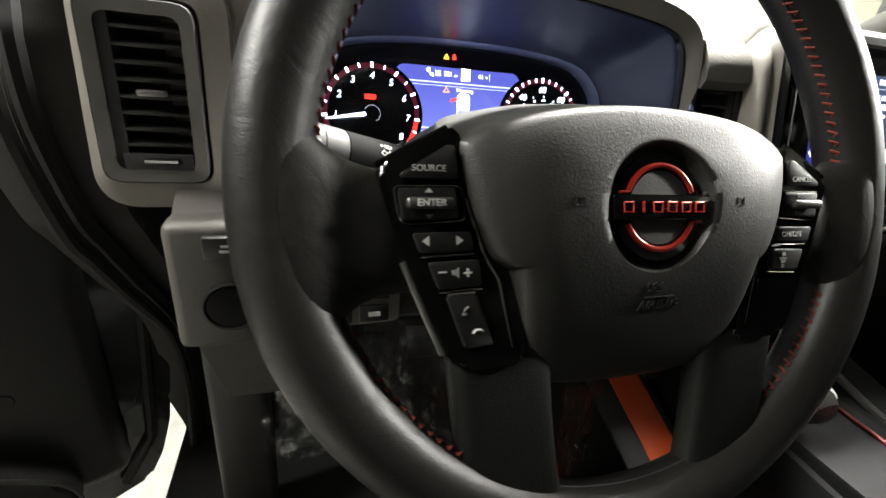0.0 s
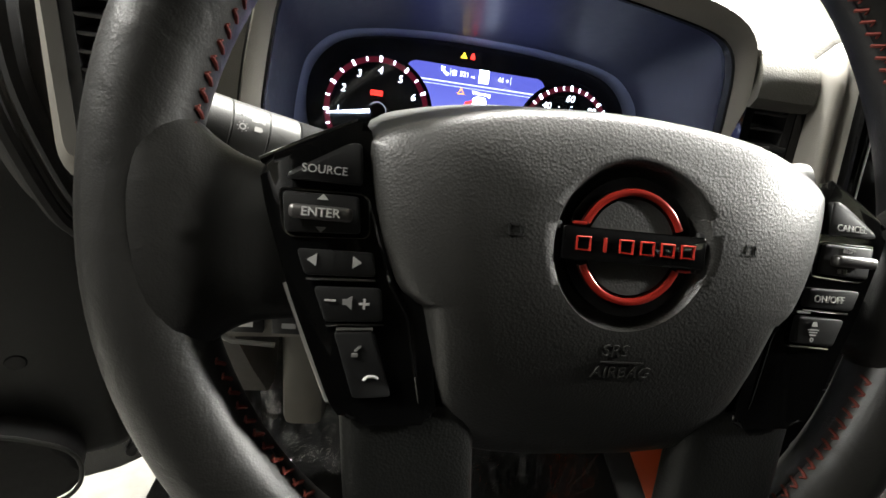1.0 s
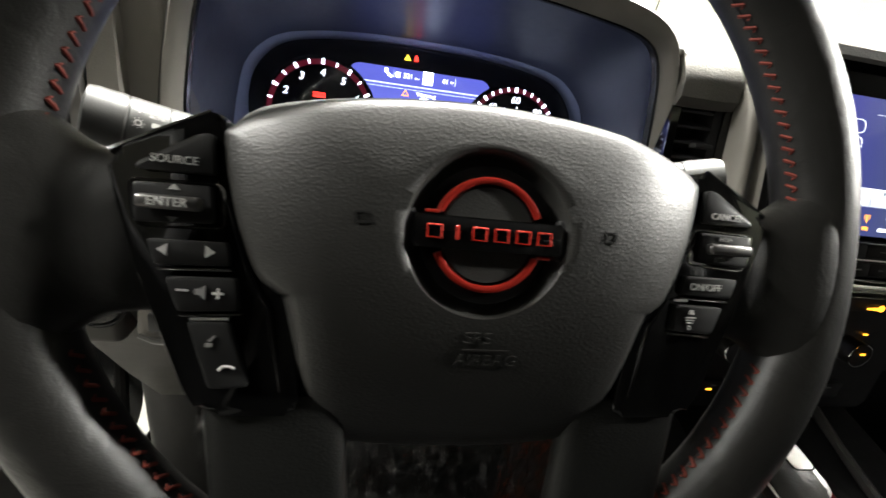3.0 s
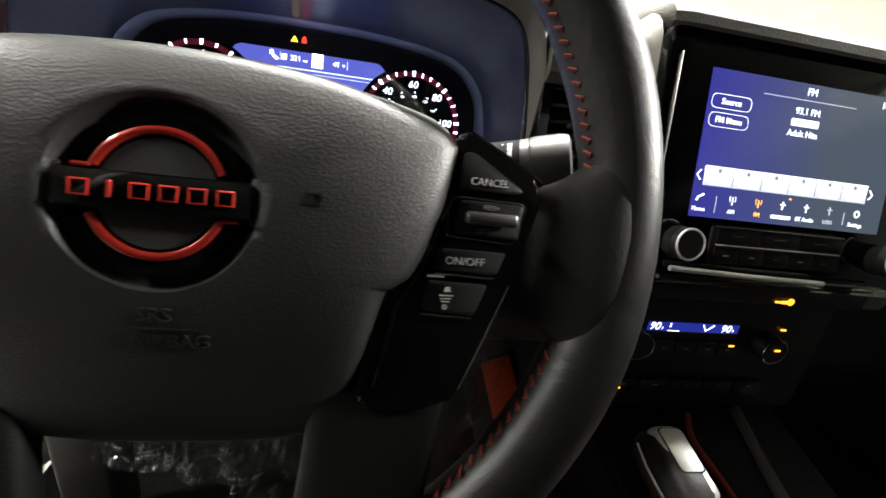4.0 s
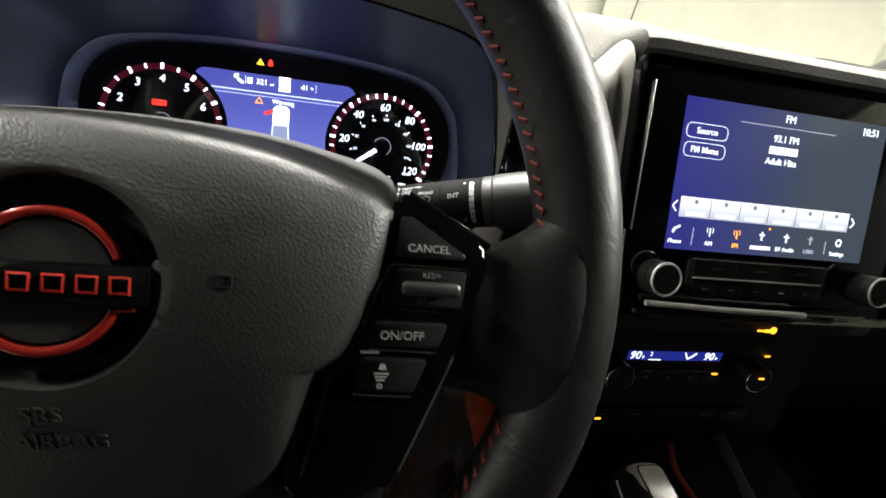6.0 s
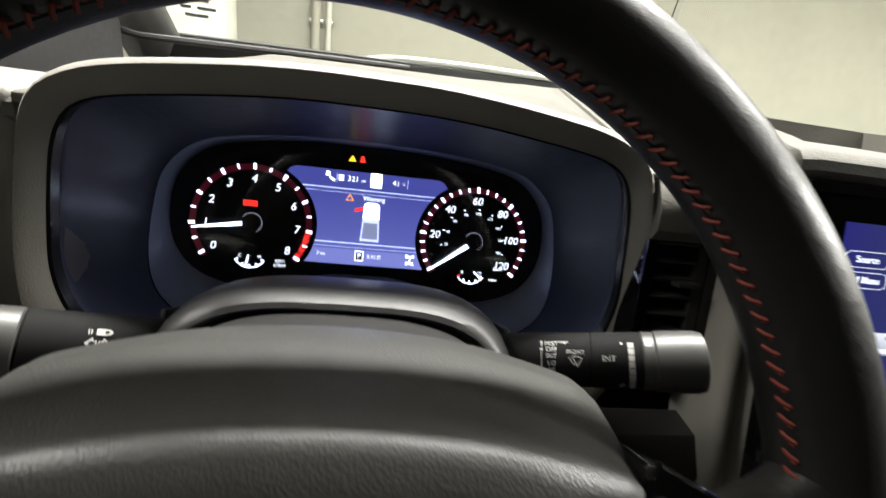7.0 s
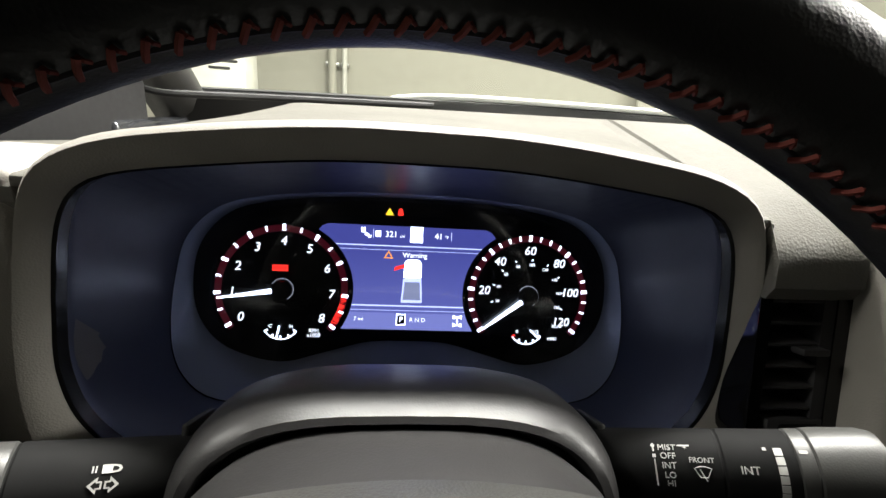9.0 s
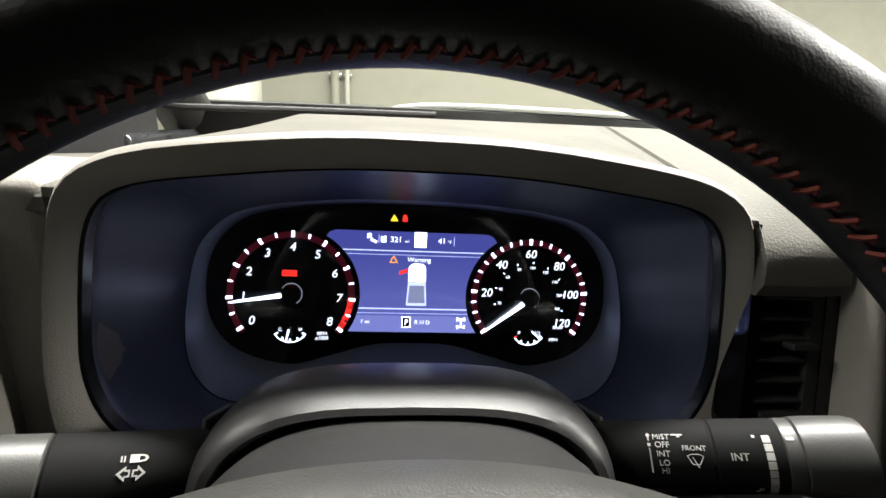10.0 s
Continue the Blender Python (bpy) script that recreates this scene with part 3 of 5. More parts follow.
def dashboard():
    d = thing("dashboard", pose(0, 0, 0), "dark grey moulded truck dashboard with grained vinyl top", "dashboard")
    xs = sorted({round(-0.345 + 1.565 * i / 120, 4) for i in range(121)} | {round(HOOD_X + e * (0.10 + 0.0025 * i), 4) for i in range(42) for e in (-1, 1)} | {-0.199, -0.19, 0.2, 0.206, 0.21, 0.314, 0.316, 0.576, 0.578})
    cols = []
    for x in xs:
        z = hood_top(x)
        back = 1.384 + 0.012 * math.sin(math.pi * (x + 0.34) / 1.56) - 0.060 / (1 + math.exp((x + 0.185) * 160))
        yf = 0.198 if x < 0.27 else 0.205
        over = abs(x - HOOD_X) < 0.194
        if 0.2585 < x < 0.287:
            yf = 0.230
        soft = HOOD_X < x < 0.258
        if x < HOOD_X:
            yf = 0.214
        if over:
            yf = 0.2105
        col = [(x, yf + 0.050, z - 0.020), (x, yf + 0.0012, z - 0.0060), (x, yf + 0.0010, z - 0.0030), (x, yf + 0.0016, z - 0.0012), (x, yf + 0.0036, z - 0.0002), (x, yf + 0.009, z + 0.0004)] if over else [(x, yf + 0.060, z - 0.050), (x, yf + 0.004, z - 0.044), (x, yf, z - 0.036), (x, yf + 0.0025, z - 0.021), (x, yf + 0.010, z - 0.009), (x, yf + 0.026, z - 0.001)] if soft else [(x, yf + 0.060, z - 0.030), (x, yf + 0.004, z - 0.020), (x, yf, z - 0.014), (x, yf + 0.001, z - 0.007), (x, yf + 0.006, z - 0.002), (x, yf + 0.014, z)]
        for f in (0.03, 0.06, 0.10, 0.15, 0.20, 0.25, 0.27, 0.28, 0.29, 0.31, 0.38, 0.50, 0.62, 0.75, 0.88, 1.0):
            if x < 0.27:
                k = min(1, max(0, (x - 0.10) / 0.16))
                k = k * k * (3 - 2 * k)
                rise = min(1, f * (1.6 + 2.4 * k)) ** (1.2 - 0.3 * k)
            elif 0.315 < x < 0.577:
                rise = 0.0 if f < 0.275 else 1.0
            else:
                rise = min(1, f * 6) ** 0.8
            col.append((x, yf + 0.014 + (0.90 - yf) * f, z + (back - z) * rise))
        col.append((x, 0.915, back - 0.06))
        cols.append(col)
    top = part("top_pad", loft(cols, closed=False), DASHTOP, d, "grained grey vinyl top pad")
    top.modifiers.new("thickness", "SOLIDIFY").thickness = 0.006
    # side panels of the face: outboard of the gauge hood, and between hood and radio
    part("face_panel", boxed(-0.228, 0.264, 1.2545, 0.080, 0.10, 0.195, 0.010, 4), DASH, d)
    part("face_panel", boxed(0.234, 0.29, 1.262, 0.062, 0.10, 0.15, 0.004), DARK, d)
    # grained skin rolling from the top pad down between the vent and the radio
    skin = []
    for x, w in ((0.2595, -0.050), (0.2590, -0.020), (0.2592, -0.010), (0.2605, -0.0045), (0.2628, -0.0015), (0.2655, -0.0004), (0.2690, -0.0008), (0.2722, -0.0028), (0.2752, -0.0058), (0.2780, -0.0068), (0.2806, -0.0056), (0.2832, -0.0030), (0.2850, -0.0016), (0.2862, -0.0022), (0.2866, -0.012)):
        vt = (hood_top(x) - 1.25) / 0.962 + 0.001
        col = [(x, v, w) for v in (-0.125, -0.06, 0.0, 0.05)] + [(x, vt - dv, w - dw) for dv, dw in ((0.030, 0.0), (0.020, 0.0015), (0.012, 0.005), (0.006, 0.0105), (0.002, 0.018), (0.0, 0.027), (0.0005, 0.045), (0.004, 0.08))]
        skin.append([tuple(RADIO @ Vector((px - 0.433, v, q))) for px, v, q in col])
    part("face_panel", loft(skin, closed=False), DASH, d, "grained grey skin beside the radio")
    part("passenger_face", boxed(0.90, 0.30, 1.255, 0.62, 0.18, 0.19, 0.02, 3), DASH, d)
    part("passenger_knee", boxed(0.90, 0.36, 1.06, 0.62, 0.14, 0.22, 0.03, 3), DARK, d)
    part("stack_cheek", boxed(0.605, 0.245, 1.24, 0.03, 0.14, 0.22, 0.008), DASH, d)
    part("stack_body", boxed(0.44, 0.30, 1.13, 0.30, 0.16, 0.46, 0.01), DARK, d)
    # knee panel under the column, with its pod of switches
    prof = [(0.195, 1.195), (0.165, 1.178), (0.150, 1.150), (0.150, 1.118), (0.160, 1.098), (0.185, 1.060), (0.235, 0.98), (0.29, 0.90), (0.33, 0.88), (0.36, 0.92), (0.33, 1.19)]
    part("knee_panel", loft([[(x, y, z) for y, z in prof] for x in (-0.268, -0.264, -0.21, -0.205)]), DASHLOW, d)
    prof2 = [(0.208, 1.138), (0.200, 1.158), (0.190, 1.168), (0.165, 1.166), (0.150, 1.142), (0.150, 1.098), (0.158, 1.090), (0.20, 1.086), (0.33, 1.08), (0.33, 1.132)]
    # Dark trim colour stands in for the shade below the stalks.
    part("knee_panel", loft([[(x, y, z) for y, z in prof2] for x in (-0.203, -0.20, 0.27, 0.275)]), LOWTRIM, d)
    part("kick_panel", boxed(-0.268, 0.345, 0.80, 0.072, 0.06, 0.36, 0.010, 3), LOWTRIM, d, "dark grey kick panel")
    part("switch_pod", boxed(-0.242, 0.158, 1.135, 0.055, 0.03, 0.105, 0.008, 3), DASHLOW, d)
    part("lower_brace", boxed(-0.16, 0.30, 0.97, 0.05, 0.06, 0.22, 0.012), DASH, d)
    return d


dash = dashboard()


_half = [(0.0, 0.0694), (0.06, 0.068), (0.115, 0.062), (0.150, 0.051), (0.172, 0.026), (0.178, -0.006), (0.172, -0.038), (0.150, -0.062), (0.108, -0.074), (0.072, -0.066), (0.035, -0.056)]
MASK_OUTLINE = _half + [(0.0, -0.0545)] + [(-x, y) for x, y in _half[:0:-1]]


_half = [(0.0, 0.0718), (0.06, 0.0705), (0.117, 0.0645), (0.153, 0.0540), (0.1765, 0.030), (0.184, 0.000), (0.187, -0.035), (0.184, -0.066), (0.172, -0.088), (0.150, -0.101), (0.10, -0.105)]
LENS_OUTLINE = _half + [(0.0, -0.105)] + [(-x, y) for x, y in _half[:0:-1]]


def radial(poly, points):
    """The points, moved along the line from the middle until they lie on the closed outline."""
    out = []
    for x, y in points:
        best = (x, y)
        for (ax, ay), (bx, by) in zip(poly, poly[1:] + poly[:1]):
            den = x * (by - ay) - y * (bx - ax)
            if abs(den) > 1e-12:
                t, u = (ax * (by - ay) - ay * (bx - ax)) / den, (ax * y - ay * x) / den
                if t > 0 and -1e-6 <= u <= 1 + 1e-6:
                    best = (x * t, y * t)
        out.append(best)
    return out


def gauge_hood():
    g = thing("gauge_hood", pose(0, 0, 0), "grey gauge hood frame with dark inner shroud", "gauge hood")
    count = 96

    around = oval(0, 0, 0.19, 0.12, 3.0, count)

    def ring(half, y, grow=0.0):
        """A closed ring on the given half outline, moved outwards by grow."""
        pts = smooth_line([(x, z - 1.2845) for x, z in half] + [(0.0, half[-1][1] - 1.2845)] + [(-x, z - 1.2845) for x, z in half[:0:-1]], 4)
        return [(HOOD_X + x * (1 + grow / 0.19), y, 1.2845 + z * (1 + grow / 0.11)) for x, z in radial(pts, around)]

    def between(f, y):
        return [tuple(Vector(p).lerp(Vector(q), f).xz.to_3d().xzy + Vector((0, y, 0))) for p, q in zip(ring(HOOD_OUT, 0), ring(HOOD_IN, 0))]

    outer = [ring(HOOD_OUT, 0.30, -0.002), ring(HOOD_OUT, 0.2175, -0.0004), ring(HOOD_OUT, 0.2110), between(0.06, 0.2075), between(0.16, 0.2055), between(0.34, 0.2060), between(0.60, 0.2085), between(0.86, 0.2120), between(1.0, 0.2145)]
    part("frame", loft(outer, True, False, False), DASH, g)
    part("seam", tube([p for p in ring(HOOD_OUT, 0.2125, 0.0008) if p[0] < -0.15 and p[2] < 1.33], 0.0013, 6), RUBBER, g)
    part("lip", loft([ring(HOOD_IN, 0.2143), ring(HOOD_IN, 0.2155, -0.0016), ring(HOOD_IN, 0.2240, -0.0012)], True, False, False), MASK, g, "black lip inside the frame")
    # shroud from the opening back to the clear lens, and the bowl from there to the gauge mask
    flat = smooth_line(LENS_OUTLINE, 5)
    edge = [tuple(CLUSTER @ Vector((u, v - 0.013, 0.016))) for u, v in radial([(u, v + 0.013) for u, v in flat], around)]
    deep = [tuple(CLUSTER @ Vector((u, v, -0.003))) for u, v in radial(smooth_line(MASK_OUTLINE, 5), [(u, v - 0.013) for u, v in radial([(u, v + 0.013) for u, v in flat], around)])]
    part("shroud", loft([ring(HOOD_IN, 0.2242, -0.0012), ring(HOOD_IN, 0.236, 0.003), edge], True, False, False), CAVE, g, "dark satin inner shroud with the blue display glow put into its colour", angle=50)
    part("bowl", loft([[tuple(Vector(p).lerp(Vector(q), f) + Vector((0, 0.004 * f * (1 - f) * 4, 0))) for p, q in zip(edge, deep)] for f in (0.02, 0.3, 0.65, 1.0)], True, False, False), BOWL, g, "glossy bowl round the gauges, blue display light put into its colour")


gauge_hood()


def air_vent(name, x, z, y, w, h, slats, label, mirrored):
    v = thing(name, plane_at(x, y, z, 12 if mirrored else 4), label, "air vent", "dashboard air vents")
    fw = 0.009
    outer, inner = rounded([(-w / 2, -h / 2), (w / 2, -h / 2), (w / 2, h / 2), (-w / 2, h / 2)], 0.012, 4), rounded([(-w / 2 + fw, -h / 2 + fw), (w / 2 - fw, -h / 2 + fw), (w / 2 - fw, h / 2 - fw), (-w / 2 + fw, h / 2 - fw)], 0.008, 4)
    rings = [[(a, b, -0.03) for a, b in outer], [(a, b, -0.001) for a, b in outer], [(a * 0.985, b * 0.99, 0.002) for a, b in outer], [(a, b, 0.001) for a, b in inner], [(a * 0.97, b * 0.98, -0.03) for a, b in inner]]
    part("bezel", loft(rings, True, False, False), SILVER if not mirrored else GLOSS, v, "satin grey bezel" if not mirrored else "gloss black bezel")
    part("duct", boxed(0, 0, -0.032, w - 0.006, h - 0.006, 0.012), RUBBER, v)
    part("hinge_cheek", boxed((-1 if not mirrored else 1) * (w / 2 - fw - 0.004), 0, -0.012, 0.008, h - 2 * fw, 0.024), RUBBER, v)
    slat = None
    for k in range(slats):
        yy = h / 2 - fw - 0.006 - k * (h - 2 * fw - 0.026) / (slats - 1)
        if slat is None:
            slat = part("slat", boxed(0, 0, 0, w - 2 * fw - 0.009, 0.0026, 0.016, 0.0010, 2), SLAT if not mirrored else DARK, v)
            slat.matrix_local = pose(0.003 if not mirrored else -0.003, yy, -0.008, 18)
        else:
            again(slat, v, pose(0.003 if not mirrored else -0.003, yy, -0.008, 18))
    part("tab", boxed(0.004, h * 0.02, 0.0035, 0.017, 0.004, 0.009, 0.001), SILVER if not mirrored else DARK, v)
    part("lower_bar", boxed(0.002, -h / 2 + fw + 0.006, -0.004, w - 2 * fw - 0.006, 0.012, 0.012, 0.001), DARK, v)
    part("thumbwheel", boxed(0.004, -h / 2 + fw + 0.007, 0.002, 0.026, 0.0045, 0.006, 0.0018, 2), GLOSS, v)
    if not mirrored:
        bar("wheel_print", INK, v, 0.004, -h / 2 + fw + 0.007, 0.0053, 0.021, 0.0018)
    return v


air_vent("air_vent", -0.2763, 1.2625, 0.196, 0.068, 0.121, 8, "tall side air vent with dark slats and satin bezel", False)
air_vent("air_vent", 0.2300, 1.270, 0.2, 0.060, 0.122, 7, "black side air vent with thin dark slats", True)
po, pi = rounded([(-0.046, -0.083), (0.054, -0.083), (0.056, 0.084), (-0.042, 0.084)], 0.03, 6), rounded([(-0.0350, -0.0605), (0.0350, -0.0605), (0.0350, 0.0615), (-0.0350, 0.0615)], 0.012, 6)
pod = part("vent_surround", loft([[(a, b, -0.12) for a, b in po], [(a, b, -0.01) for a, b in po], [(a * 0.97, b * 0.98, -0.003) for a, b in po], [(a * 1.04, b * 1.02, 0.001) for a, b in pi], [(a, b, -0.003) for a, b in pi], [(a, b, -0.04) for a, b in pi]], True, False, False), DASH, dash)
pod.matrix_local = plane_at(-0.2763, 0.2, 1.262, 4)


# ---- the instrument cluster ----
def dial(parent, name, cx, cy, r, labels, majors, minors, needle_at, small, label):
    """A round gauge: face, lit ticks and numerals, needle and hub. Values run clockwise from 216 to -36 degrees."""
    g = part(name, turned([(0.0585, -0.001), (0.0585, 0.0012), (0.057, 0.002), (0.001, 0.002)], 64, pose(cx, cy, 0.001)), MASK, parent, label)
    z = 0.0034

    def at(f, rad):
        a = radians(216 - 252 * f)
        return cx + rad * math.cos(a), cy + rad * math.sin(a), a

    part("red_ring", ring_arc(cx, cy, r - 0.0035, r + 0.002, radians(-40), radians(220), z - 0.0002), DIMRED, g)
    big = tiny = None
    for k in range(minors + 1):
        f = k / minors
        strong = k % (minors // majors) == 0
        x, y, a = at(f, r)
        m = pose(x, y, z, 0, 0, math.degrees(a))
        if strong:
            big = again(big, g, m) if big else bar("tick", GAUGEGLOW, g, x, y, z, 0.0052, 0.0025, math.degrees(a))
        else:
            tiny = again(tiny, g, m) if tiny else bar("tick", GAUGEGLOW, g, x, y, z, 0.0040, 0.0015, math.degrees(a))
    for f, word in labels:
        x, y, a = at(f, r - 0.0115 if len(word) < 3 else r - 0.0135)
        lettering("numeral", word, 0.0105, NUMGLOW, g, x, y, z, shear=0.15)
    for f, word in small:
        x, y, a = at(f, r - 0.0235)
        lettering("numeral", word, 0.0036, NUMGLOW, g, x, y, z)
        x, y, a = at(f, r - 0.019)
        bar("tick", GAUGEGLOW, g, x, y, z, 0.0016, 0.0007, math.degrees(a))
    a = radians(216 - 252 * needle_at)
    tip, hub = Vector((math.cos(a), math.sin(a))), Vector((cx, cy))
    side = Vector((-tip.y, tip.x))
    pts = [hub + tip * 0.008 - side * 0.0019, hub + tip * 0.008 + side * 0.0019, hub + tip * (r - 0.001) + side * 0.0006, hub + tip * (r - 0.001) - side * 0.0006]
    part("needle", prism([tuple(p) for p in pts][::-1], 0.006, 0.0075), GAUGEGLOW, g, "white lit needle", smooth=False)
    part("hub", turned([(0.0085, 0.002), (0.0085, 0.006), (0.007, 0.009), (0.001, 0.0095)], 24, pose(cx, cy, 0)), MASK, g)
    part("hub_ring", ring_arc(cx, cy, 0.0088, 0.0094, radians(-60), radians(150), 0.0035), DIMGLOW, g)
    return g


def ring_arc(cx, cy, r0, r1, a0, a1, z, steps=60):
    bm = bmesh.new()
    rows = [[bm.verts.new((cx + r * math.cos(a0 + (a1 - a0) * k / steps), cy + r * math.sin(a0 + (a1 - a0) * k / steps), z)) for r in (r0, r1)] for k in range(steps + 1)]
    for p, q in zip(rows, rows[1:]):
        bm.faces.new((p[0], p[1], q[1], q[0]))
    return bm


def sub_gauge(parent, cx, cy, word_l, word_r, needle_deg, red):
    """A small arc gauge at the foot of a dial."""
    part("small_arc", ring_arc(cx, cy, 0.0150, 0.0158, radians(215), radians(325), 0.0034, 24), GAUGEGLOW, parent)
    for k in range(5):
        a = radians(215 + 27.5 * k)
        bar("small_tick", REDGLOW if red and k == 0 else GAUGEGLOW, parent, cx + 0.0142 * math.cos(a), cy + 0.0142 * math.sin(a), 0.0035, 0.0030, 0.0012, math.degrees(a))
    a = radians(needle_deg)
    bar("small_needle", GAUGEGLOW, parent, cx + 0.0095 * math.cos(a), cy + 0.0095 * math.sin(a), 0.005, 0.011, 0.0011, needle_deg)
    lettering("small_letter", word_l, 0.0042, NUMGLOW, parent, cx - 0.0085, cy - 0.0045, 0.0035)
    lettering("small_letter", word_r, 0.0042, NUMGLOW, parent, cx + 0.0085, cy - 0.0045, 0.0035)
    part("small_hub", turned([(0.0095, 0.002), (0.0095, 0.0026), (0.001, 0.0026)], 24, pose(cx, cy + 0.004, 0)), GLOSS, parent)


def instrument_cluster():
    c = thing("instrument_cluster", CLUSTER, "lit instrument cluster with two round gauges and blue display", "instrument cluster")
    part("backplate", prism(oval(0, -0.013, 0.186, 0.090, 3.8, 96), -0.018, -0.011), DARK, c)
    part("gauge_mask", prism(smooth_line(MASK_OUTLINE, 5)[::-1], -0.0055, -0.001, 0.001), MASK, c, "gloss black gauge surround")
    scr = part("display", boxed(0.0, 0.0, 0.0, 0.166, 0.0895, 0.0012), LCDBLUE, c, "lit blue information display", smooth=False)
    scr.matrix_local = pose(-0.002, 0.0005, -0.0002)
    low = bar("status_strip", LCDLOW, scr, 0, -0.0375, 0.0008, 0.150, 0.0145)
    for y, h in ((0.0276, 0.0010), (0.0240, 0.0004), (-0.0240, 0.0012), (-0.0280, 0.0004)):
        bar("divider", LCDLINE, scr, 0, y, 0.0010, 0.150, h)
    for e in (-1, 1):
        pts = [(e * 0.0845, 0.0455), (e * 0.0845, 0.0275), (e * 0.0800, 0.0300), (e * 0.0770, 0.0370), (e * 0.0730, 0.0425), (e * 0.0660, 0.0455)]
        part("corner_mask", prism(pts[::e], 0.0004, 0.0011), MASK, scr, smooth=False)
    z = 0.0012
    for x in (-0.0385,):
        bar("icon_bar", GAUGEGLOW, scr, x, 0.0405, z, 0.0035, 0.0040)
        bar("icon_bar", GAUGEGLOW, scr, x + 0.004, 0.0360, z, 0.0055, 0.0022, -30)
    bar("divider", LCDLINE, scr, -0.0300, 0.0376, z, 0.0005, 0.008)
    mark("fuel_icon", [(-0.0282, 0.0350), (-0.0238, 0.0350), (-0.0238, 0.0402), (-0.0282, 0.0402)], GAUGEGLOW, scr, z)
    lettering("range_text", "321", 0.0072, NUMGLOW, scr, -0.0148, 0.0374, z, bold=0.008)
    lettering("range_text", "mi", 0.0042, NUMGLOW, scr, -0.0052, 0.0362, z)
    mark("white_tile", [(0.0016, 0.0312), (0.0122, 0.0312), (0.0122, 0.0446), (0.0016, 0.0446)], GAUGEGLOW, scr, z)
    lettering("temperature_text", "41", 0.0072, NUMGLOW, scr, 0.0262, 0.0372, z, bold=0.008)
    lettering("temperature_text", "°F", 0.0040, NUMGLOW, scr, 0.0332, 0.0366, z)
    bar("divider", LCDLINE, scr, 0.0372, 0.0376, z, 0.0005, 0.008)
    part("warning_triangle", prism([(-0.0205, 0.0168), (-0.0125, 0.0168), (-0.0165, 0.0235)], z, z + 0.0003), AMBER, scr, smooth=False)
    part("warning_triangle_inner", prism([(-0.0190, 0.0176), (-0.0140, 0.0176), (-0.0165, 0.0219)], z + 0.0004, z + 0.0006), LCDBLUE, scr, smooth=False)
    lettering("warning_text", "Warning", 0.0060, NUMGLOW, scr, 0.0062, 0.0200, z, bold=0.006)
    # small picture of the truck seen from above, one door open
    mark("picture_cab", rounded([(-0.0030, 0.0005), (0.0125, 0.0005), (0.0122, 0.0140), (0.0095, 0.0165), (0.0005, 0.0165), (-0.0026, 0.0140)], 0.001), GAUGEGLOW, scr, z)
    mark("picture_bed", rounded([(-0.0046, -0.0210), (0.0138, -0.0210), (0.0126, 0.0000), (-0.0032, 0.0000)], 0.0012), LCDLINE, scr, z)
    mark("picture_bed_floor", [(-0.0030, -0.0185), (0.0122, -0.0185), (0.0112, -0.0030), (-0.0018, -0.0030)], TRUCKGREY, scr, z + 0.0004)
    mark("picture_door", [(-0.0115, 0.0062), (-0.0026, 0.0092), (-0.0026, 0.0122), (-0.0108, 0.0095)], REDGLOW, scr, z)
    lettering("trip_text", "7 mi", 0.0046, NUMGLOW, scr, -0.0400, -0.0360, z)
    mark("gear_tile", [(-0.0078, -0.0405), (0.0002, -0.0405), (0.0002, -0.0310), (-0.0078, -0.0310)], GAUGEGLOW, scr, z)
    mark("gear_tile_inner", [(-0.0071, -0.0398), (-0.0005, -0.0398), (-0.0005, -0.0317), (-0.0071, -0.0317)], MASK, scr, z + 0.0004)
    lettering("gear_text", "P", 0.0068, NUMGLOW, scr, -0.0037, -0.0358, z + 0.0010, bold=0.01)
    lettering("gear_text", "R N D", 0.0052, NUMGLOW, scr, 0.0105, -0.0360, z)
    for dy in (-0.0035, 0.0035):
        bar("axle_icon", GAUGEGLOW, scr, 0.0455, -0.0360 + dy, z, 0.0062, 0.0009)
        for dx in (-0.0031, 0.0031):
            bar("axle_icon", GAUGEGLOW, scr, 0.0455 + dx, -0.0360 + dy, z, 0.0014, 0.0030)
    bar("axle_icon", GAUGEGLOW, scr, 0.0455, -0.0360, z, 0.0009, 0.007)
    # warning lamps above the display
    part("lamp_triangle", prism([(-0.0225, 0.0545), (-0.0155, 0.0545), (-0.0190, 0.0605)], 0.0, 0.0006), YELLOW, c, "lit yellow warning lamp", smooth=False)
    part("lamp_belt", prism(rounded([(-0.0120, 0.0545), (-0.0070, 0.0545), (-0.0078, 0.0590), (-0.0095, 0.0612), (-0.0112, 0.0590)], 0.0008), 0.0, 0.0006), REDGLOW, c, "lit red belt lamp", smooth=False)
    part("lamp_brake", boxed(-0.1075, 0.0060, 0.0038, 0.0125, 0.0050, 0.0006), REDGLOW, c, "lit red brake lamp", smooth=False)
    lettering("lamp_text", "BRAKE", 0.0040, DIMRED, c, -0.1075, 0.0060, 0.0044)
    tach = dial(c, "tachometer", -0.1055, -0.0120, 0.0520, [(k / 8, str(k)) for k in range(9)], 8, 16, 0.107, [], "lit tachometer dial")
    part("red_zone", ring_arc(-0.1055, -0.0120, 0.0485, 0.0535, radians(-36), radians(-3), 0.0032, 16), REDGLOW, tach)
    lettering("unit_text", "RPM", 0.0044, NUMGLOW, tach, -0.0785, -0.0462, 0.0035)
    lettering("unit_text", "x1000", 0.0044, NUMGLOW, tach, -0.0785, -0.0500, 0.0035)
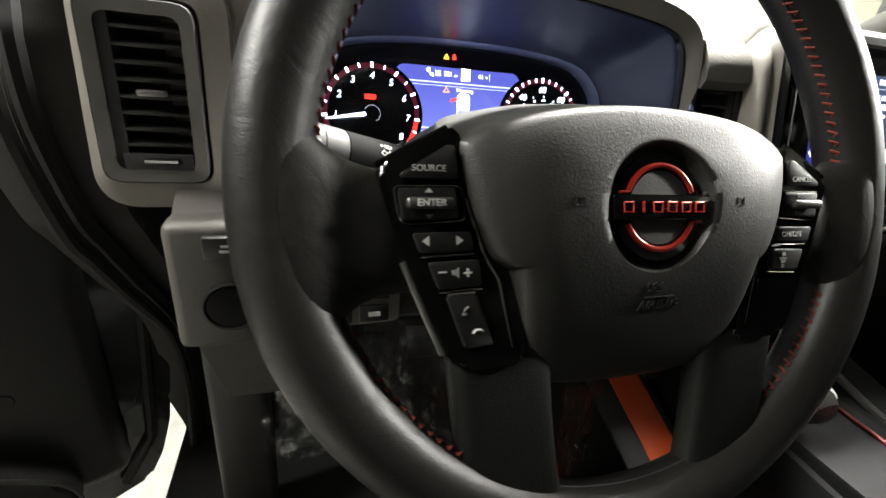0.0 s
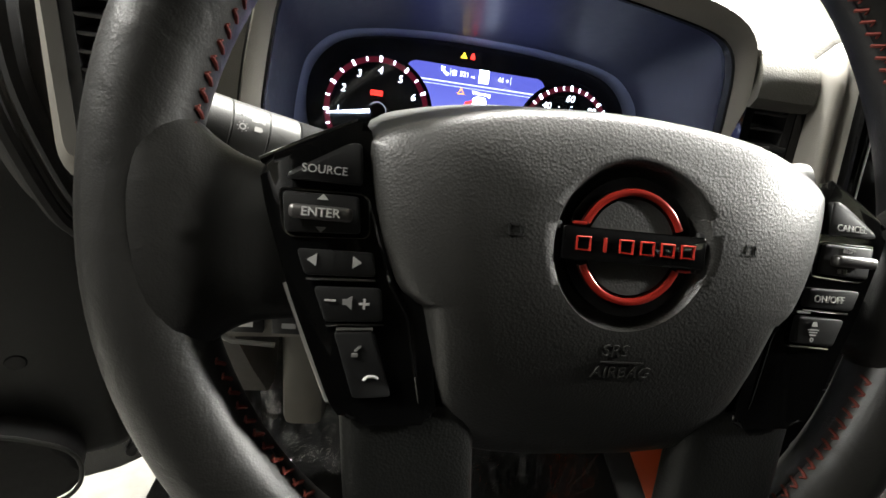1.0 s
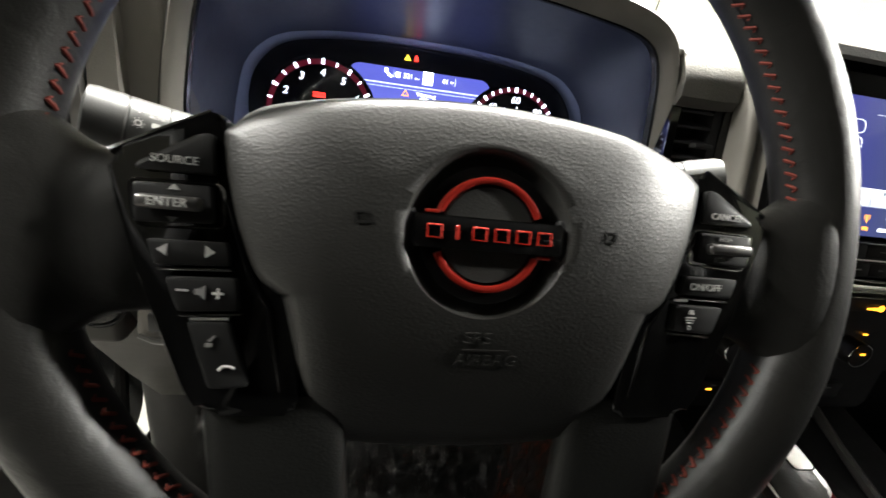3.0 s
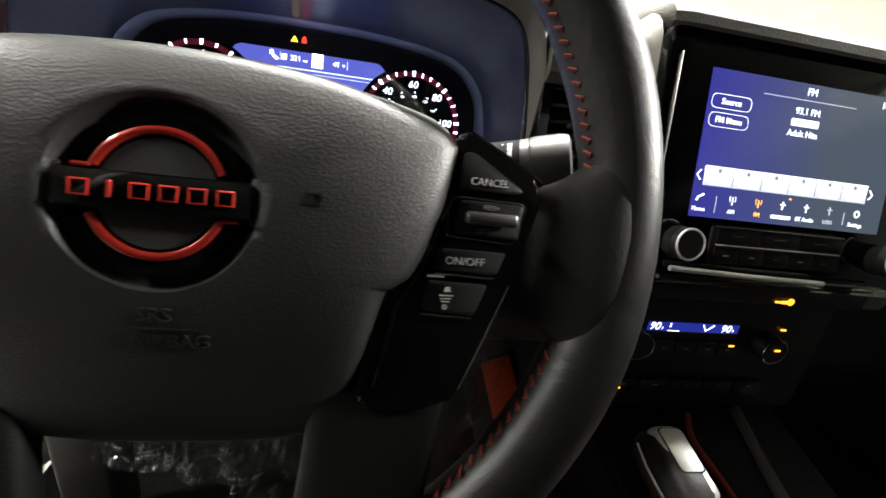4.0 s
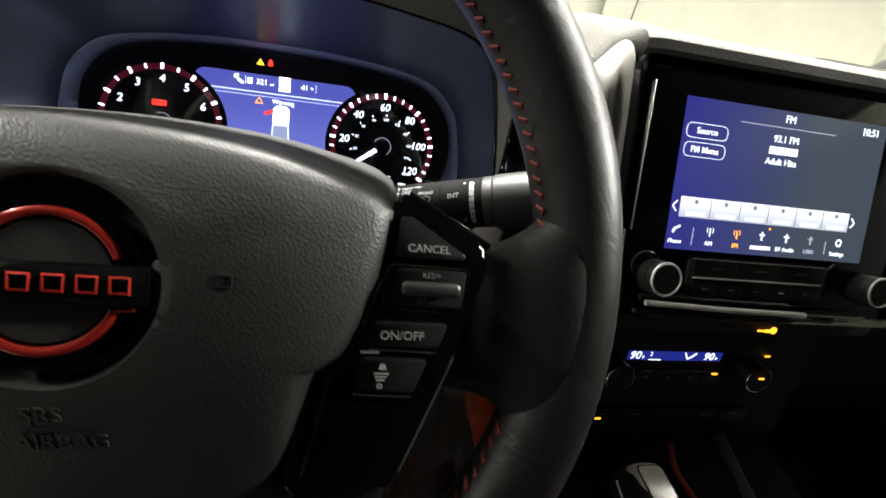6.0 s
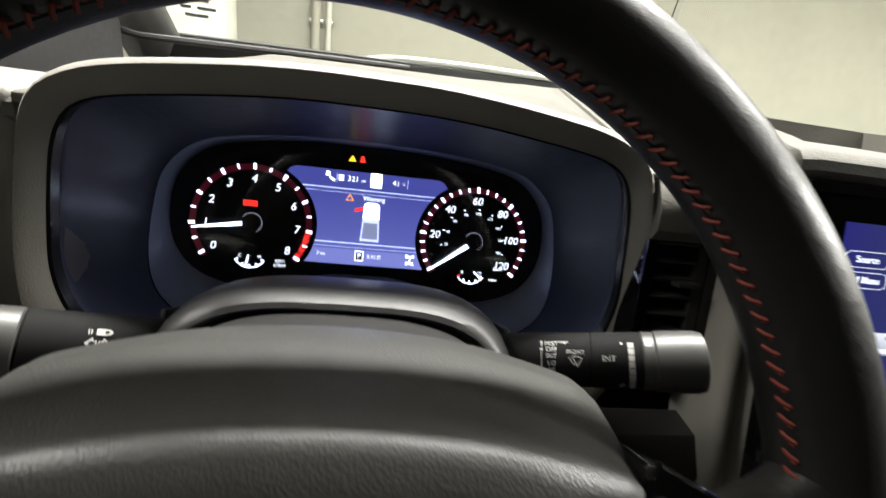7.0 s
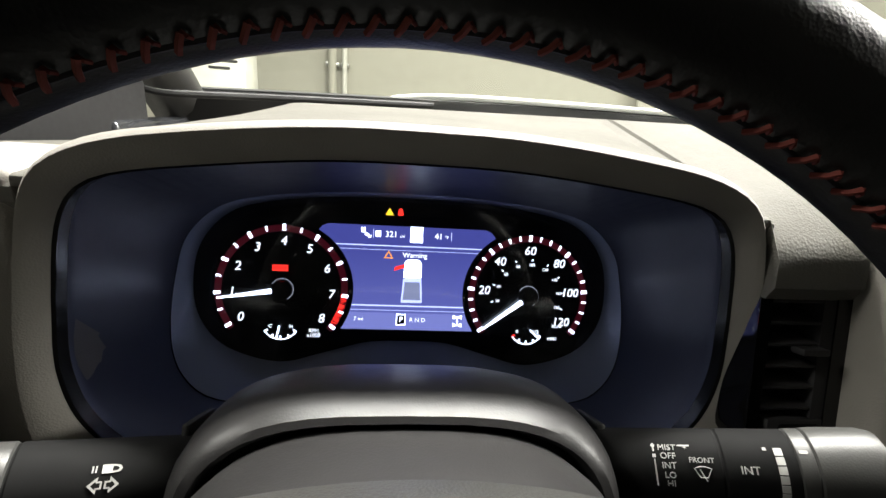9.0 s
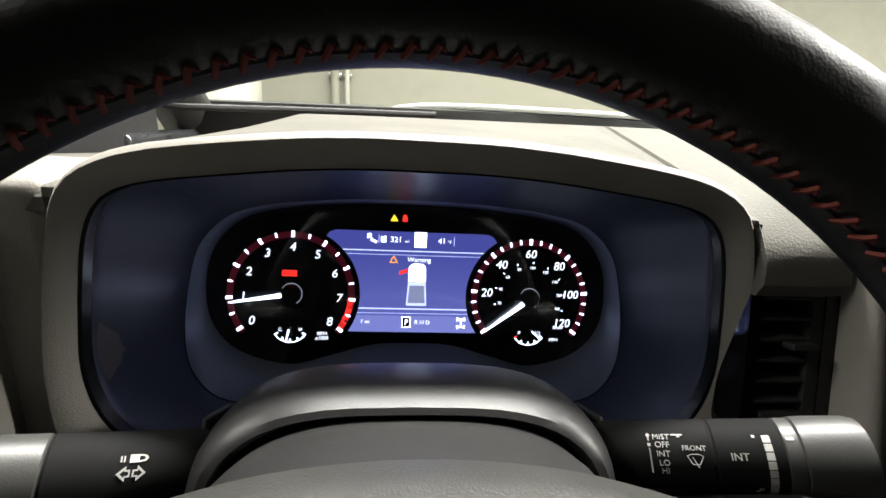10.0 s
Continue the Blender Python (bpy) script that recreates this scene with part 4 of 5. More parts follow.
    sub_gauge(tach, -0.1055, -0.0385, "C", "H", 258, False)
    speed = dial(c, "speedometer", 0.1055, -0.0115, 0.0515, [(k / 6, str(20 * k)) for k in range(1, 7)], 6, 24, 0.0, [(k / 9.65, str(20 * k)) for k in range(1, 10)], "lit speedometer dial")
    lettering("unit_text", "km/h", 0.0044, NUMGLOW, speed, 0.1330, -0.0375, 0.0035)
    lettering("unit_text", "MPH", 0.0040, NUMGLOW, speed, 0.1290, -0.0490, 0.0035)
    sub_gauge(speed, 0.1055, -0.0385, "0", "1/2", 318, True)
    lens = part("lens", prism([(x * 0.996, y * 0.996) for x, y in smooth_line(LENS_OUTLINE, 5)][::-1], 0.0140, 0.0147), LENS, c, "clear plastic lens")
    lens.visible_shadow = False


instrument_cluster()


# ---- steering column, stalks and wheel ----
def steering_column():
    c = thing("steering_column", WHEEL, "dark grey steering column cover below the gauges", "steering column")

    def section(a, top, low, w, n=2.6):
        return [(x, (y * top if y > 0 else y * low), w) for x, y in oval(0, 0, a, 1.0, n, 48)]

    covers = ((0.096, 0.052, -0.225), (0.100, 0.0600, -0.205), (0.1045, 0.0680, -0.175), (0.106, 0.0715, -0.150), (0.104, 0.0715, -0.134), (0.1030, 0.0705, -0.122), (0.1010, 0.0680, -0.110), (0.0975, 0.0640, -0.101), (0.0930, 0.0600, -0.0955), (0.0890, 0.0570, -0.0945), (0.0868, 0.0555, -0.098), (0.086, 0.0550, -0.115))
    part("upper_cover", loft([section(a, top, 0.056, w, 3.2) for a, top, w in covers]), COLUMN, c)
    part("neck", loft([section(0.080, 0.052, 0.05, -0.15, 2.2), section(0.084, 0.0535, 0.05, -0.115, 2.6), section(0.0862, 0.0545, 0.05, -0.098, 2.8), section(0.0885, 0.0535, 0.05, -0.085, 2.8), section(0.086, 0.047, 0.05, -0.05), section(0.070, 0.036, 0.045, -0.012)]), COLUMN, c, "dark grey cover behind the wheel's hub")
    part("lower_cover", loft([section(0.095, 0.02, 0.075, -0.26), section(0.088, 0.02, 0.080, -0.18), section(0.080, 0.02, 0.075, -0.12), section(0.072, 0.02, 0.06, -0.112)]), DARK, c)
    for e in (-1, 1):
        part("stalk_gate", boxed(e * 0.100, 0.030, -0.140, 0.004, 0.036, 0.030, 0.0015), ARM, c, "grey upright lip where the stalk enters")


steering_column()


def stalk(side):
    """A column stalk along its own z axis, from the column outwards, mirrored by side."""
    a, b = (Vector((0.098, 0.164, 1.227)), Vector((0.199, 0.123, 1.259))) if side > 0 else (Vector((-0.092, 0.164, 1.2235)), Vector((-0.193, 0.121, 1.2535)))
    z = (b - a).normalized()
    yv = (Vector((0, 0, 1)) - z * z.z).normalized()
    # x axis faces the driver, y up
    xv = yv.cross(z)
    m = Matrix((xv.to_4d(), yv.to_4d(), z.to_4d(), (0, 0, 0, 1))).transposed()
    m.translation = a
    for r in range(3):
        m[3][r] = 0
    m[3][3] = 1
    if side > 0:
        s = thing("wiper_stalk", m, "black wiper stalk with white printed settings", "stalk", "column stalks")
    else:
        s = thing("indicator_stalk", m, "black indicator and light stalk with white symbols", "stalk", "column stalks")
    if side > 0:
        part("arm", turned([(0.0158, -0.04), (0.0160, 0.0528), (0.0155, 0.0534), (0.0155, 0.0545)], 36), STALK, s)
        part("ring_grip", turned([(0.0155, 0.0540), (0.0161, 0.0547), (0.0162, 0.0808), (0.0156, 0.0814)], 36), STALK, s)
        part("collar", turned([(0.0155, 0.0812), (0.0164, 0.0820), (0.0165, 0.0872), (0.0158, 0.0878)], 36), material_for_knob, s)
        part("end_knob", turned([(0.0158, 0.0876), (0.0168, 0.0886), (0.0172, 0.093), (0.0172, 0.109), (0.0162, 0.1128), (0.012, 0.1142), (0.001, 0.1146)], 40), material_for_knob, s, "satin grey rotary end")
    else:
        part("arm", turned([(0.0158, -0.04), (0.0160, 0.0656), (0.0155, 0.0662), (0.0155, 0.0672)], 36), STALK, s)
        part("collar", turned([(0.0155, 0.0668), (0.0162, 0.0675), (0.0163, 0.0835), (0.0157, 0.0842)], 36), material_for_knob, s)
        part("ring_grip", turned([(0.0157, 0.0840), (0.0164, 0.0848), (0.0166, 0.1030), (0.0160, 0.1036)], 36), material_for_knob, s)
        part("end_knob", turned([(0.0160, 0.1034), (0.0168, 0.1044), (0.0170, 0.118), (0.0162, 0.122), (0.010, 0.1235), (0.001, 0.124)], 40), material_for_knob, s, "satin grey rotary end")
        part("thumb_pad", boxed(0, 0, 0, 0.012, 0.014, 0.003, 0.001), GRIPGREY, s).matrix_local = Matrix.Translation((0, 0, 0.111)) @ Matrix.Rotation(radians(35), 4, "Z") @ pose(-0.0162, 0, 0, 0, -90, 0)
    # print lies on the side that faces the driver: out along -x of the stalk
    face = -1 if (m.to_3x3() @ Vector((1, 0, 0))).y > 0 else 1

    def spot(around, along, r=0.0163):
        """Frame of a print at an angle round the stalk (degrees up from facing the driver)."""
        t = radians(around)
        n = Vector((face * math.cos(t), math.sin(t), 0))
        x = Vector((0, 0, 1)) * side
        y = n.cross(x)
        f = Matrix((x.to_4d(), y.to_4d(), n.to_4d(), (0, 0, 0, 1))).transposed()
        for k in range(3):
            f[3][k] = 0
        f.translation = n * r + Vector((0, 0, along))
        return f

    def words(text, around, along, size, mat=STALKINK):
        o = lettering("print", text, size, mat, s, 0, 0, 0)
        o.matrix_local = spot(around, along)

    def stripe(around, along, sx, sy, r=0.0163, mat=STALKINK):
        o = part("print", boxed(0, 0, 0, sx, sy, 0.0003), mat, s, smooth=False)
        o.matrix_local = spot(around, along, r)

    if side > 0:
        for text, ang in (("MIST", 64), ("OFF", 51), ("INT", 37), ("LO", 23), ("HI", 10)):
            words(text, ang, 0.0322, 0.0037, STALKINK if ang > 30 else INKGREY)
        stripe(27, 0.0265, 0.0006, 0.0110)
        stripe(64, 0.0265, 0.0006, 0.0036)
        stripe(67, 0.0265, 0.0016, 0.0010)
        stripe(51, 0.0265, 0.0014, 0.0014)
        for k, (dx, wd) in enumerate(((0.0, 0.0050), (0.0006, 0.0012))):
            stripe(68 - 3 * k, 0.0392 + dx, wd, 0.0006)
        words("FRONT", 46, 0.0455, 0.0031)
        outline = [(-0.0034, 0.0016), (-0.0012, 0.0024), (0.0012, 0.0024), (0.0034, 0.0016), (0.0015, -0.0020), (-0.0015, -0.0020)]
        o = part("wiper_symbol", tube([(x, y, 0) for x, y in outline], 0.00022, 5, True), STALKINK, s)
        o.matrix_local = spot(29, 0.0455)
        o = part("wiper_symbol", tube([(0.0010, -0.0034, 0), (-0.0012, 0.0012, 0)], 0.00022, 5), STALKINK, s)
        o.matrix_local = spot(29, 0.0455)
        words("INT", 34, 0.0635, 0.0045)
        for k in range(8):
            stripe(62 - 13 * k, 0.0752, 0.0030, 0.0031, 0.0163)
        stripe(66, 0.0705, 0.0012, 0.0012, 0.0163)
        stripe(62, 0.0842, 0.0030, 0.0014, 0.0166)
        for k in range(2):
            stripe(-28 + 6 * k, 0.0692 + 0.0012 * k, 0.0016, 0.0014, 0.0163)
    else:
        for d in (-1, 1):
            o = part("arrow_symbol", prism([(0.0052 * d, 0), (0.0020 * d, 0.0030), (0.0020 * d, 0.0014), (0.0004 * d, 0.0014), (0.0004 * d, -0.0014), (0.0020 * d, -0.0014), (0.0020 * d, -0.0030)][::d], 0, 0.0002), STALKINK, s, smooth=False)
            o.matrix_local = spot(33, 0.037)
            hole = part("arrow_symbol", prism([(0.0040 * d, 0), (0.0024 * d, 0.0015), (0.0024 * d, 0.0008), (0.0010 * d, 0.0008), (0.0010 * d, -0.0008), (0.0024 * d, -0.0008), (0.0024 * d, -0.0015)][::d], 0, 0.0003), STALK, s, smooth=False)
            hole.matrix_local = spot(33, 0.037)
        for k in range(2):
            stripe(53, 0.0412 - 0.0011 * k, 0.0005, 0.0024)
        o = part("lamp_symbol", prism([(0.0045, 0), (0.0036, 0.0012), (0.0014, 0.0016), (-0.0022, 0.0016), (-0.0022, -0.0016), (0.0014, -0.0016), (0.0036, -0.0012)][::-1], 0, 0.0002), STALKINK, s, smooth=False)
        o.matrix_local = spot(53, 0.0360)
        o = part("lamp_symbol", prism([(0.0034, 0), (0.0028, 0.0007), (0.0012, 0.0009), (0.0012, -0.0009), (0.0028, -0.0007)][::-1], 0, 0.0003), STALK, s, smooth=False)
        o.matrix_local = spot(53, 0.0360)
        for along, ang in ((0.0985, 22), (0.0985, 52)):
            o = part("light_symbol", ring_arc(0, 0, 0.0011, 0.0018, 0, 2 * math.pi, 0.0002, 16), STALKINK, s)
            o.matrix_local = spot(ang, along, 0.0167)
            for k in range(8):
                o = part("light_ray", boxed(0.0027 * math.cos(k * math.pi / 4), 0.0027 * math.sin(k * math.pi / 4), 0, 0.0005, 0.0005, 0.0003), STALKINK, s, smooth=False)
                o.matrix_local = spot(ang, along, 0.0167)
        words("AUTO", 40, 0.0905, 0.0026)
        o = part("lamp_symbol", prism([(0.0030, 0), (0.0022, 0.0013), (-0.0014, 0.0013), (-0.0014, -0.0013), (0.0022, -0.0013)][::-1], 0, 0.0002), STALKINK, s, smooth=False)
        o.matrix_local = spot(24, 0.0910, 0.0167)


material_for_knob = material("stalk_knob_plastic", (0.032, 0.032, 0.030), 0.42, grain=0.15, size=0.0008)
stalk(1)
stalk(-1)


def steering_wheel():
    w = thing("steering_wheel", WHEEL, "charcoal leather steering wheel with red stitching and silver-black switches", "steering wheel")
    R, tr = 0.1878, 0.0190
    rings = []
    for k in range(120):
        a = 2 * math.pi * k / 120
        # thicker grips beside the spokes
        swell = 1 + 0.06 * math.exp(-((abs(math.degrees(math.atan2(math.sin(a), abs(math.cos(a))))) - 22) / 16) ** 2)
        ring = []
        for j in range(24):
            b = 2 * math.pi * j / 24
            rr, zz = tr * swell * math.cos(b), 0.0180 * swell * math.sin(b)
            ring.append(((R + rr) * math.cos(a), (R + rr) * math.sin(a), zz))
        rings.append(ring)
    rings.append(rings[0])
    bm = loft(rings, True, False, False)
    bmesh.ops.remove_doubles(bm, verts=bm.verts, dist=1e-6)
    part("rim", bm, LEATHER, w, "charcoal leather rim")
    # leather flanks that run from the rim into the switch panels
    for s in (-1, 1):
        rows = []
        for k in range(-2, 15):
            f = k / 14
            u = 0.182 - 0.062 * f
            grow = min(1, 1 - f) ** 3
            top, bot = 0.0075 + 0.030 * grow, -0.052 - 0.028 * grow
            rise = max(0, min(1, (u - 0.150) / 0.029))
            front = 0.0124 + 0.0058 * rise * rise * (3 - 2 * rise) - 0.004 * max(0, f - 0.7) / 0.3
            back = 0.0150
            thin = 0.10 * max(0, u - 0.1825) + 40 * max(0, u - 0.1825) ** 2
            zc, th = (front - back) / 2, (front + back) / 2 - thin
            bend = min(1, 1 - f)
            ring = []
            for x, y in oval(0, 0, 1, 1, 2.6, 56):
                v = (top + bot) / 2 + (top - bot) / 2 * x
                # follow the rim's curve near it
                ring.append((s * (u - bend * (R - math.sqrt(R * R - v * v))), v, zc + th * y))
            rows.append(ring)
        part("spoke", loft(rows), LEATHER, w, "leather-wrapped side spoke")
        # lower arm
        rows = []
        for k in range(9):
            f = k / 8
            v = -0.082 - 0.102 * f
            inner, outer = 0.050 - 0.012 * f * f, 0.108 - 0.012 * f + 0.02 * max(0, f - 0.6)
            ring = [(s * ((inner + outer) / 2 + (outer - inner) / 2 * x), v, 0.002 - 0.004 * f + (0.0115 - 0.001 * f) * y) for x, y in oval(0, 0, 1, 1, 3.5, 28)]
            rows.append(ring)
        part("lower_arm", loft(rows), ARM, w, "grey lower spoke arm")
    part("hub", turned([(0.055, -0.03), (0.062, -0.02), (0.066, 0.0), (0.060, 0.012)], 40, pose(0, -0.02, 0)), DARK, w)
    # padded hub cover: rows from the outline in towards a crowned face
    half = [(0.0, 0.0420), (0.05, 0.0385), (0.090, 0.0290), (0.1035, 0.0230), (0.1055, 0.0170), (0.098, -0.0120), (0.0895, -0.0330), (0.0815, -0.0400), (0.0770, -0.0460), (0.0668, -0.0960), (0.0600, -0.1055), (0.033, -0.1105)]
    outline = half + [(0.0, -0.1115)] + [(-x, y) for x, y in half[:0:-1]]
    outline = smooth_line(outline, 5)
    cx, cy = 0.0, -0.026

    def crown(x, y):
        return 0.0340 - 0.30 * x * x - 2.9 * (y + 0.004) ** 2 - 0.0018 * math.log(1 + math.exp((abs(x) - 0.066) / 0.006))

    def level(f, dz, lift=0.0, z=None):
        ring = []
        for x, y in outline:
            px, py = cx + (x - cx) * f, cy + (y - cy) * f
            up = max(0.0, (y - cy) / 0.068) ** 2
            py += lift * 0.90 * up ** 0.15 * (1 + 0.25 * (x / 0.105) ** 2)
            ring.append((px, py, crown(px, py) + dz if z is None else z * up + (crown(px, py) - 0.030) * (1 - up)))
        return ring

    rows = [level(0.80, 0, 0.008, -0.058), level(0.93, 0, 0.0165, -0.052), level(0.97, 0, 0.0185, -0.042), level(0.985, 0, 0.0150, -0.026), level(0.995, 0, 0.0095, -0.010)]
    for f, dz in ((1.0, -0.012), (0.992, -0.0075), (0.975, -0.0038), (0.95, -0.0014), (0.90, -0.0003), (0.80, 0.0)):
        rows.append(level(f, dz))
    last = rows[-1]
    # dished round recess for the badge
    ex, ey, er = -0.001, -0.0115, 0.0332
    for f, z in ((0.55, 0), (0.25, 0), (0.08, 0), (0.0, -0.0004), (-0.03, -0.0024), (-0.07, -0.0062), (-0.12, -0.0078), (-0.2, -0.0080)):
        ring = []
        for (x, y), p in zip(outline, last):
            d = Vector((x - ex, y - ey))
            q = Vector((ex, ey)) + d.normalized() * er * (1 + min(f, 0))
            if f > 0:
                q = q.lerp(Vector((p[0], p[1])), f / 0.8)
            ring.append((q.x, q.y, crown(q.x, q.y) + z))
        rows.append(ring)
    part("hub_pad", loft(rows, True, True, True), PADSKIN, w, "grained grey airbag cover", angle=60)
    badge(w, ex, ey)
    for text, x, y in (("SRS", -0.001, -0.0530), ("AIRBAG", 0.004, -0.0625)):
        raised = lettering("embossed_text", text, 0.0075, EMBOSS, w, x, y, 0, thick=0.00025)
        raised.matrix_local = pose(x, y, crown(x, y) + 0.0001, math.degrees(math.atan(-5.8 * (y + 0.004))))
    # Line and horn marks take darker materials in place of relief shade.
    bar("embossed_line", LEATHER, w, 0.003, -0.0578, crown(0.003, -0.0578), 0.019, 0.0006, 0, 0.001)
    for s in (-1, 1):
        for px, py, wide, high in ((0.0485, -0.0105, 0.0065, 0.0007), (0.0517, -0.0085, 0.0007, 0.0045), (0.0492, -0.0068, 0.0040, 0.0006), (0.0473, -0.0082, 0.0006, 0.0034)):
            bar("horn_symbol", ARM, w, s * px, py, crown(px, py) + 0.0001, wide, high)
    switches(w)
    stitches(w, R)


def badge(w, ex, ey):
    """Round badge: black base, red ring cut by a black bar with red marks."""
    z = 0.0282
    b = part("badge", prism(oval(ex, ey, 0.0270, 0.0270, 2, 64), z - 0.003, z + 0.0012, 0.001), GLOSS, w, "gloss black badge with red ring and bar")
    part("badge_field", turned([(0.0188, z), (0.0186, z + 0.0018), (0.001, z + 0.0018)], 48, pose(ex, ey, 0)), PADSKIN, b)
    for a0, a1 in ((22, 158), (202, 338)):
        steps, rows = 40, []
        for k in range(steps + 1):
            a = radians(a0 + (a1 - a0) * k / steps)
            rows.append([(ex + (0.0212 + 0.0015 * math.cos(t)) * math.cos(a), ey + (0.0212 + 0.0015 * math.cos(t)) * math.sin(a), z + 0.0022 + 0.0012 * math.sin(t)) for t in [2 * math.pi * j / 10 for j in range(10)]])
        part("red_ring", loft(rows), RED, b)
    part("badge_bar", prism(rounded([(ex - 0.0298, ey - 0.0062), (ex + 0.0298, ey - 0.0062), (ex + 0.0298, ey + 0.0062), (ex - 0.0298, ey + 0.0062)], 0.0012), z, z + 0.0052, 0.0008), GLOSS, b)
    for k in range(6):
        x = ex - 0.0218 + 0.00875 * k
        wd = 0.0022 if k == 1 else 0.0066
        h, hw = 0.0024, wd * 0.40
        if k == 1:
            part("red_mark", boxed(x, ey, z + 0.0055, 0.0013, 0.0056, 0.0010, 0.0003, 1), RED, b)
        else:
            part("red_mark", tube([(x - hw, ey - h, z + 0.0054), (x + hw, ey - h, z + 0.0054), (x + hw, ey + h, z + 0.0054), (x - hw, ey + h, z + 0.0054)], 0.00055, 6, True), RED, b)
    for s in (-1, 1):
        part("badge_notch", boxed(ex + s * 0.0335, ey, z + 0.0005, 0.010, 0.017, 0.0045, 0.002), RUBBER, b)
        part("red_tab", boxed(ex + s * 0.0228, ey + 0.0075 * -s, z + 0.0030, 0.0060, 0.0014, 0.0016, 0.0004, 1), RED, b)


def switches(w):
    half = [(0.1035, 0.0268), (0.1085, 0.0262), (0.1425, 0.0085), (0.1395, -0.0060), (0.1280, -0.0400), (0.1105, -0.0815), (0.1040, -0.0890), (0.068, -0.0890), (0.075, -0.046), (0.095, -0.012)]
    for s in (-1, 1):
        pts = [(s * x, y) for x, y in half]
        if s > 0:
            pts = pts[::-1]
        p = part("switch_panel", prism(rounded(pts, 0.006, 4), -0.004, 0.0150, 0.0035, 3), GLOSS, w, "piano black switch panel")
        part("panel_edge", tube([(s * 0.1085, 0.0266, 0.0128), (s * 0.1260, 0.0175, 0.0128), (s * 0.1420, 0.0085, 0.0124)], 0.0016, 8), GLOSS, p)
        part("edge_trim", tube([(s * 0.1300, -0.036, 0.0100), (s * 0.1195, -0.062, 0.0100), (s * 0.1110, -0.0815, 0.0095)], 0.0018, 8), SILVER, p, "satin silver edge trim")
        z0, z1 = 0.0145, 0.0178

        def key(name, outline, mat=BUTTON, top=z1, r=0.0018, label=""):
            o = [(s * x, y) for x, y in outline]
            return part(name, prism(rounded(o if s > 0 else o[::-1], r, 3), z0, top, 0.0007), mat, p, label)

        key("top_key", [(0.1045, 0.0026), (0.1315, 0.0026), (0.1315, 0.0046), (0.1100, 0.0178), (0.1058, 0.0178)])
        part("rocker_frame", tube([(s * x, y, 0.0152) for x, y in rounded([(0.1005, -0.0170), (0.1290, -0.0185), (0.1320, -0.0160), (0.1345, -0.0010), (0.1040, -0.0005), (0.1015, -0.0030)], 0.003, 3)], 0.0005, 6, True), CHROME, p)
        key("rocker", [(0.1040, -0.0155), (0.1315, -0.0168), (0.1330, -0.0020), (0.1055, -0.0015)], BUTTON, 0.0165)
        part("rocker_bar", boxed(s * 0.1185, -0.0090, 0.0195, 0.0225, 0.0052, 0.0050, 0.0018, 3), BARGREY, p, "dark satin metal bar")
        key("wide_key", [(0.0970, -0.0312), (0.1230, -0.0320), (0.1265, -0.0225), (0.0985, -0.0222)])
        key("lower_key", [(0.0930, -0.0480), (0.1145, -0.0490), (0.1195, -0.0362), (0.0945, -0.0355)])
        part("key_lip", tube([(s * 0.0970, -0.0327, 0.0160), (s * 0.1225, -0.0334, 0.0160)], 0.0006, 6), CHROME, p)
        part("key_lip", tube([(s * 0.0925, -0.0495, 0.0158), (s * 0.1140, -0.0505, 0.0158)], 0.0006, 6), CHROME, p)
        zt = z1 + 0.0004
        if s < 0:
            lettering("print", "SOURCE", 0.0043, INK, p, -0.1185, 0.0068, zt)
            lettering("print", "ENTER", 0.0046, INK, p, -0.1185, -0.0090, 0.0223, bold=0.01)
            mark("arrow_print", [(-0.1205, -0.0040), (-0.1165, -0.0040), (-0.1185, -0.0018)], INK, p, 0.0166)
            mark("arrow_print", [(-0.1165, -0.0140), (-0.1205, -0.0140), (-0.1185, -0.0162)], INKGREY, p, 0.0166)
            mark("arrow_print", [(-0.1225, -0.0262), (-0.1190, -0.0286), (-0.1190, -0.0238)], INK, p, z1)
            mark("arrow_print", [(-0.1025, -0.0262), (-0.1060, -0.0238), (-0.1060, -0.0286)], INK, p, z1)
            bar("minus_print", INK, p, -0.1130, -0.0408, zt, 0.0040, 0.0008)
            bar("plus_print", INK, p, -0.1005, -0.0415, zt, 0.0040, 0.0009)
            bar("plus_print", INK, p, -0.1005, -0.0415, zt, 0.0009, 0.0040)
            mark("speaker_print", [(-0.1085, -0.0422), (-0.1070, -0.0422), (-0.1050, -0.0440), (-0.1050, -0.0386), (-0.1070, -0.0400), (-0.1085, -0.0400)], INKGREY, p, zt)
            key("call_key", [(0.0875, -0.0770), (0.1020, -0.0780), (0.1110, -0.0525), (0.0960, -0.0520)])
            part("key_lip", tube([(-0.1100, -0.0518, 0.0170), (-0.0965, -0.0512, 0.0170)], 0.0007, 6), SILVER, p)
            bar("voice_print", INKGREY, p, -0.1015, -0.0585, zt, 0.0030, 0.0008, 45)
            bar("voice_print", INKGREY, p, -0.1025, -0.0610, zt, 0.0024, 0.0014, 0)
            part("phone_print", tube([(-0.0985, -0.0705, zt), (-0.0970, -0.0690, zt), (-0.0945, -0.0690, zt), (-0.0930, -0.0698, zt)], 0.0006, 6), INK, p)
        else:
            lettering("print", "CANCEL", 0.0043, INK, p, 0.1170, 0.0060, zt)
            lettering("print", "RES/+", 0.0030, INKGREY, p, 0.1190, -0.0042, 0.0168)
            lettering("print", "SET/-", 0.0030, INKGREY, p, 0.1165, -0.0140, 0.0168)
            lettering("print", "ON/OFF", 0.0046, INK, p, 0.1090, -0.0272, zt)
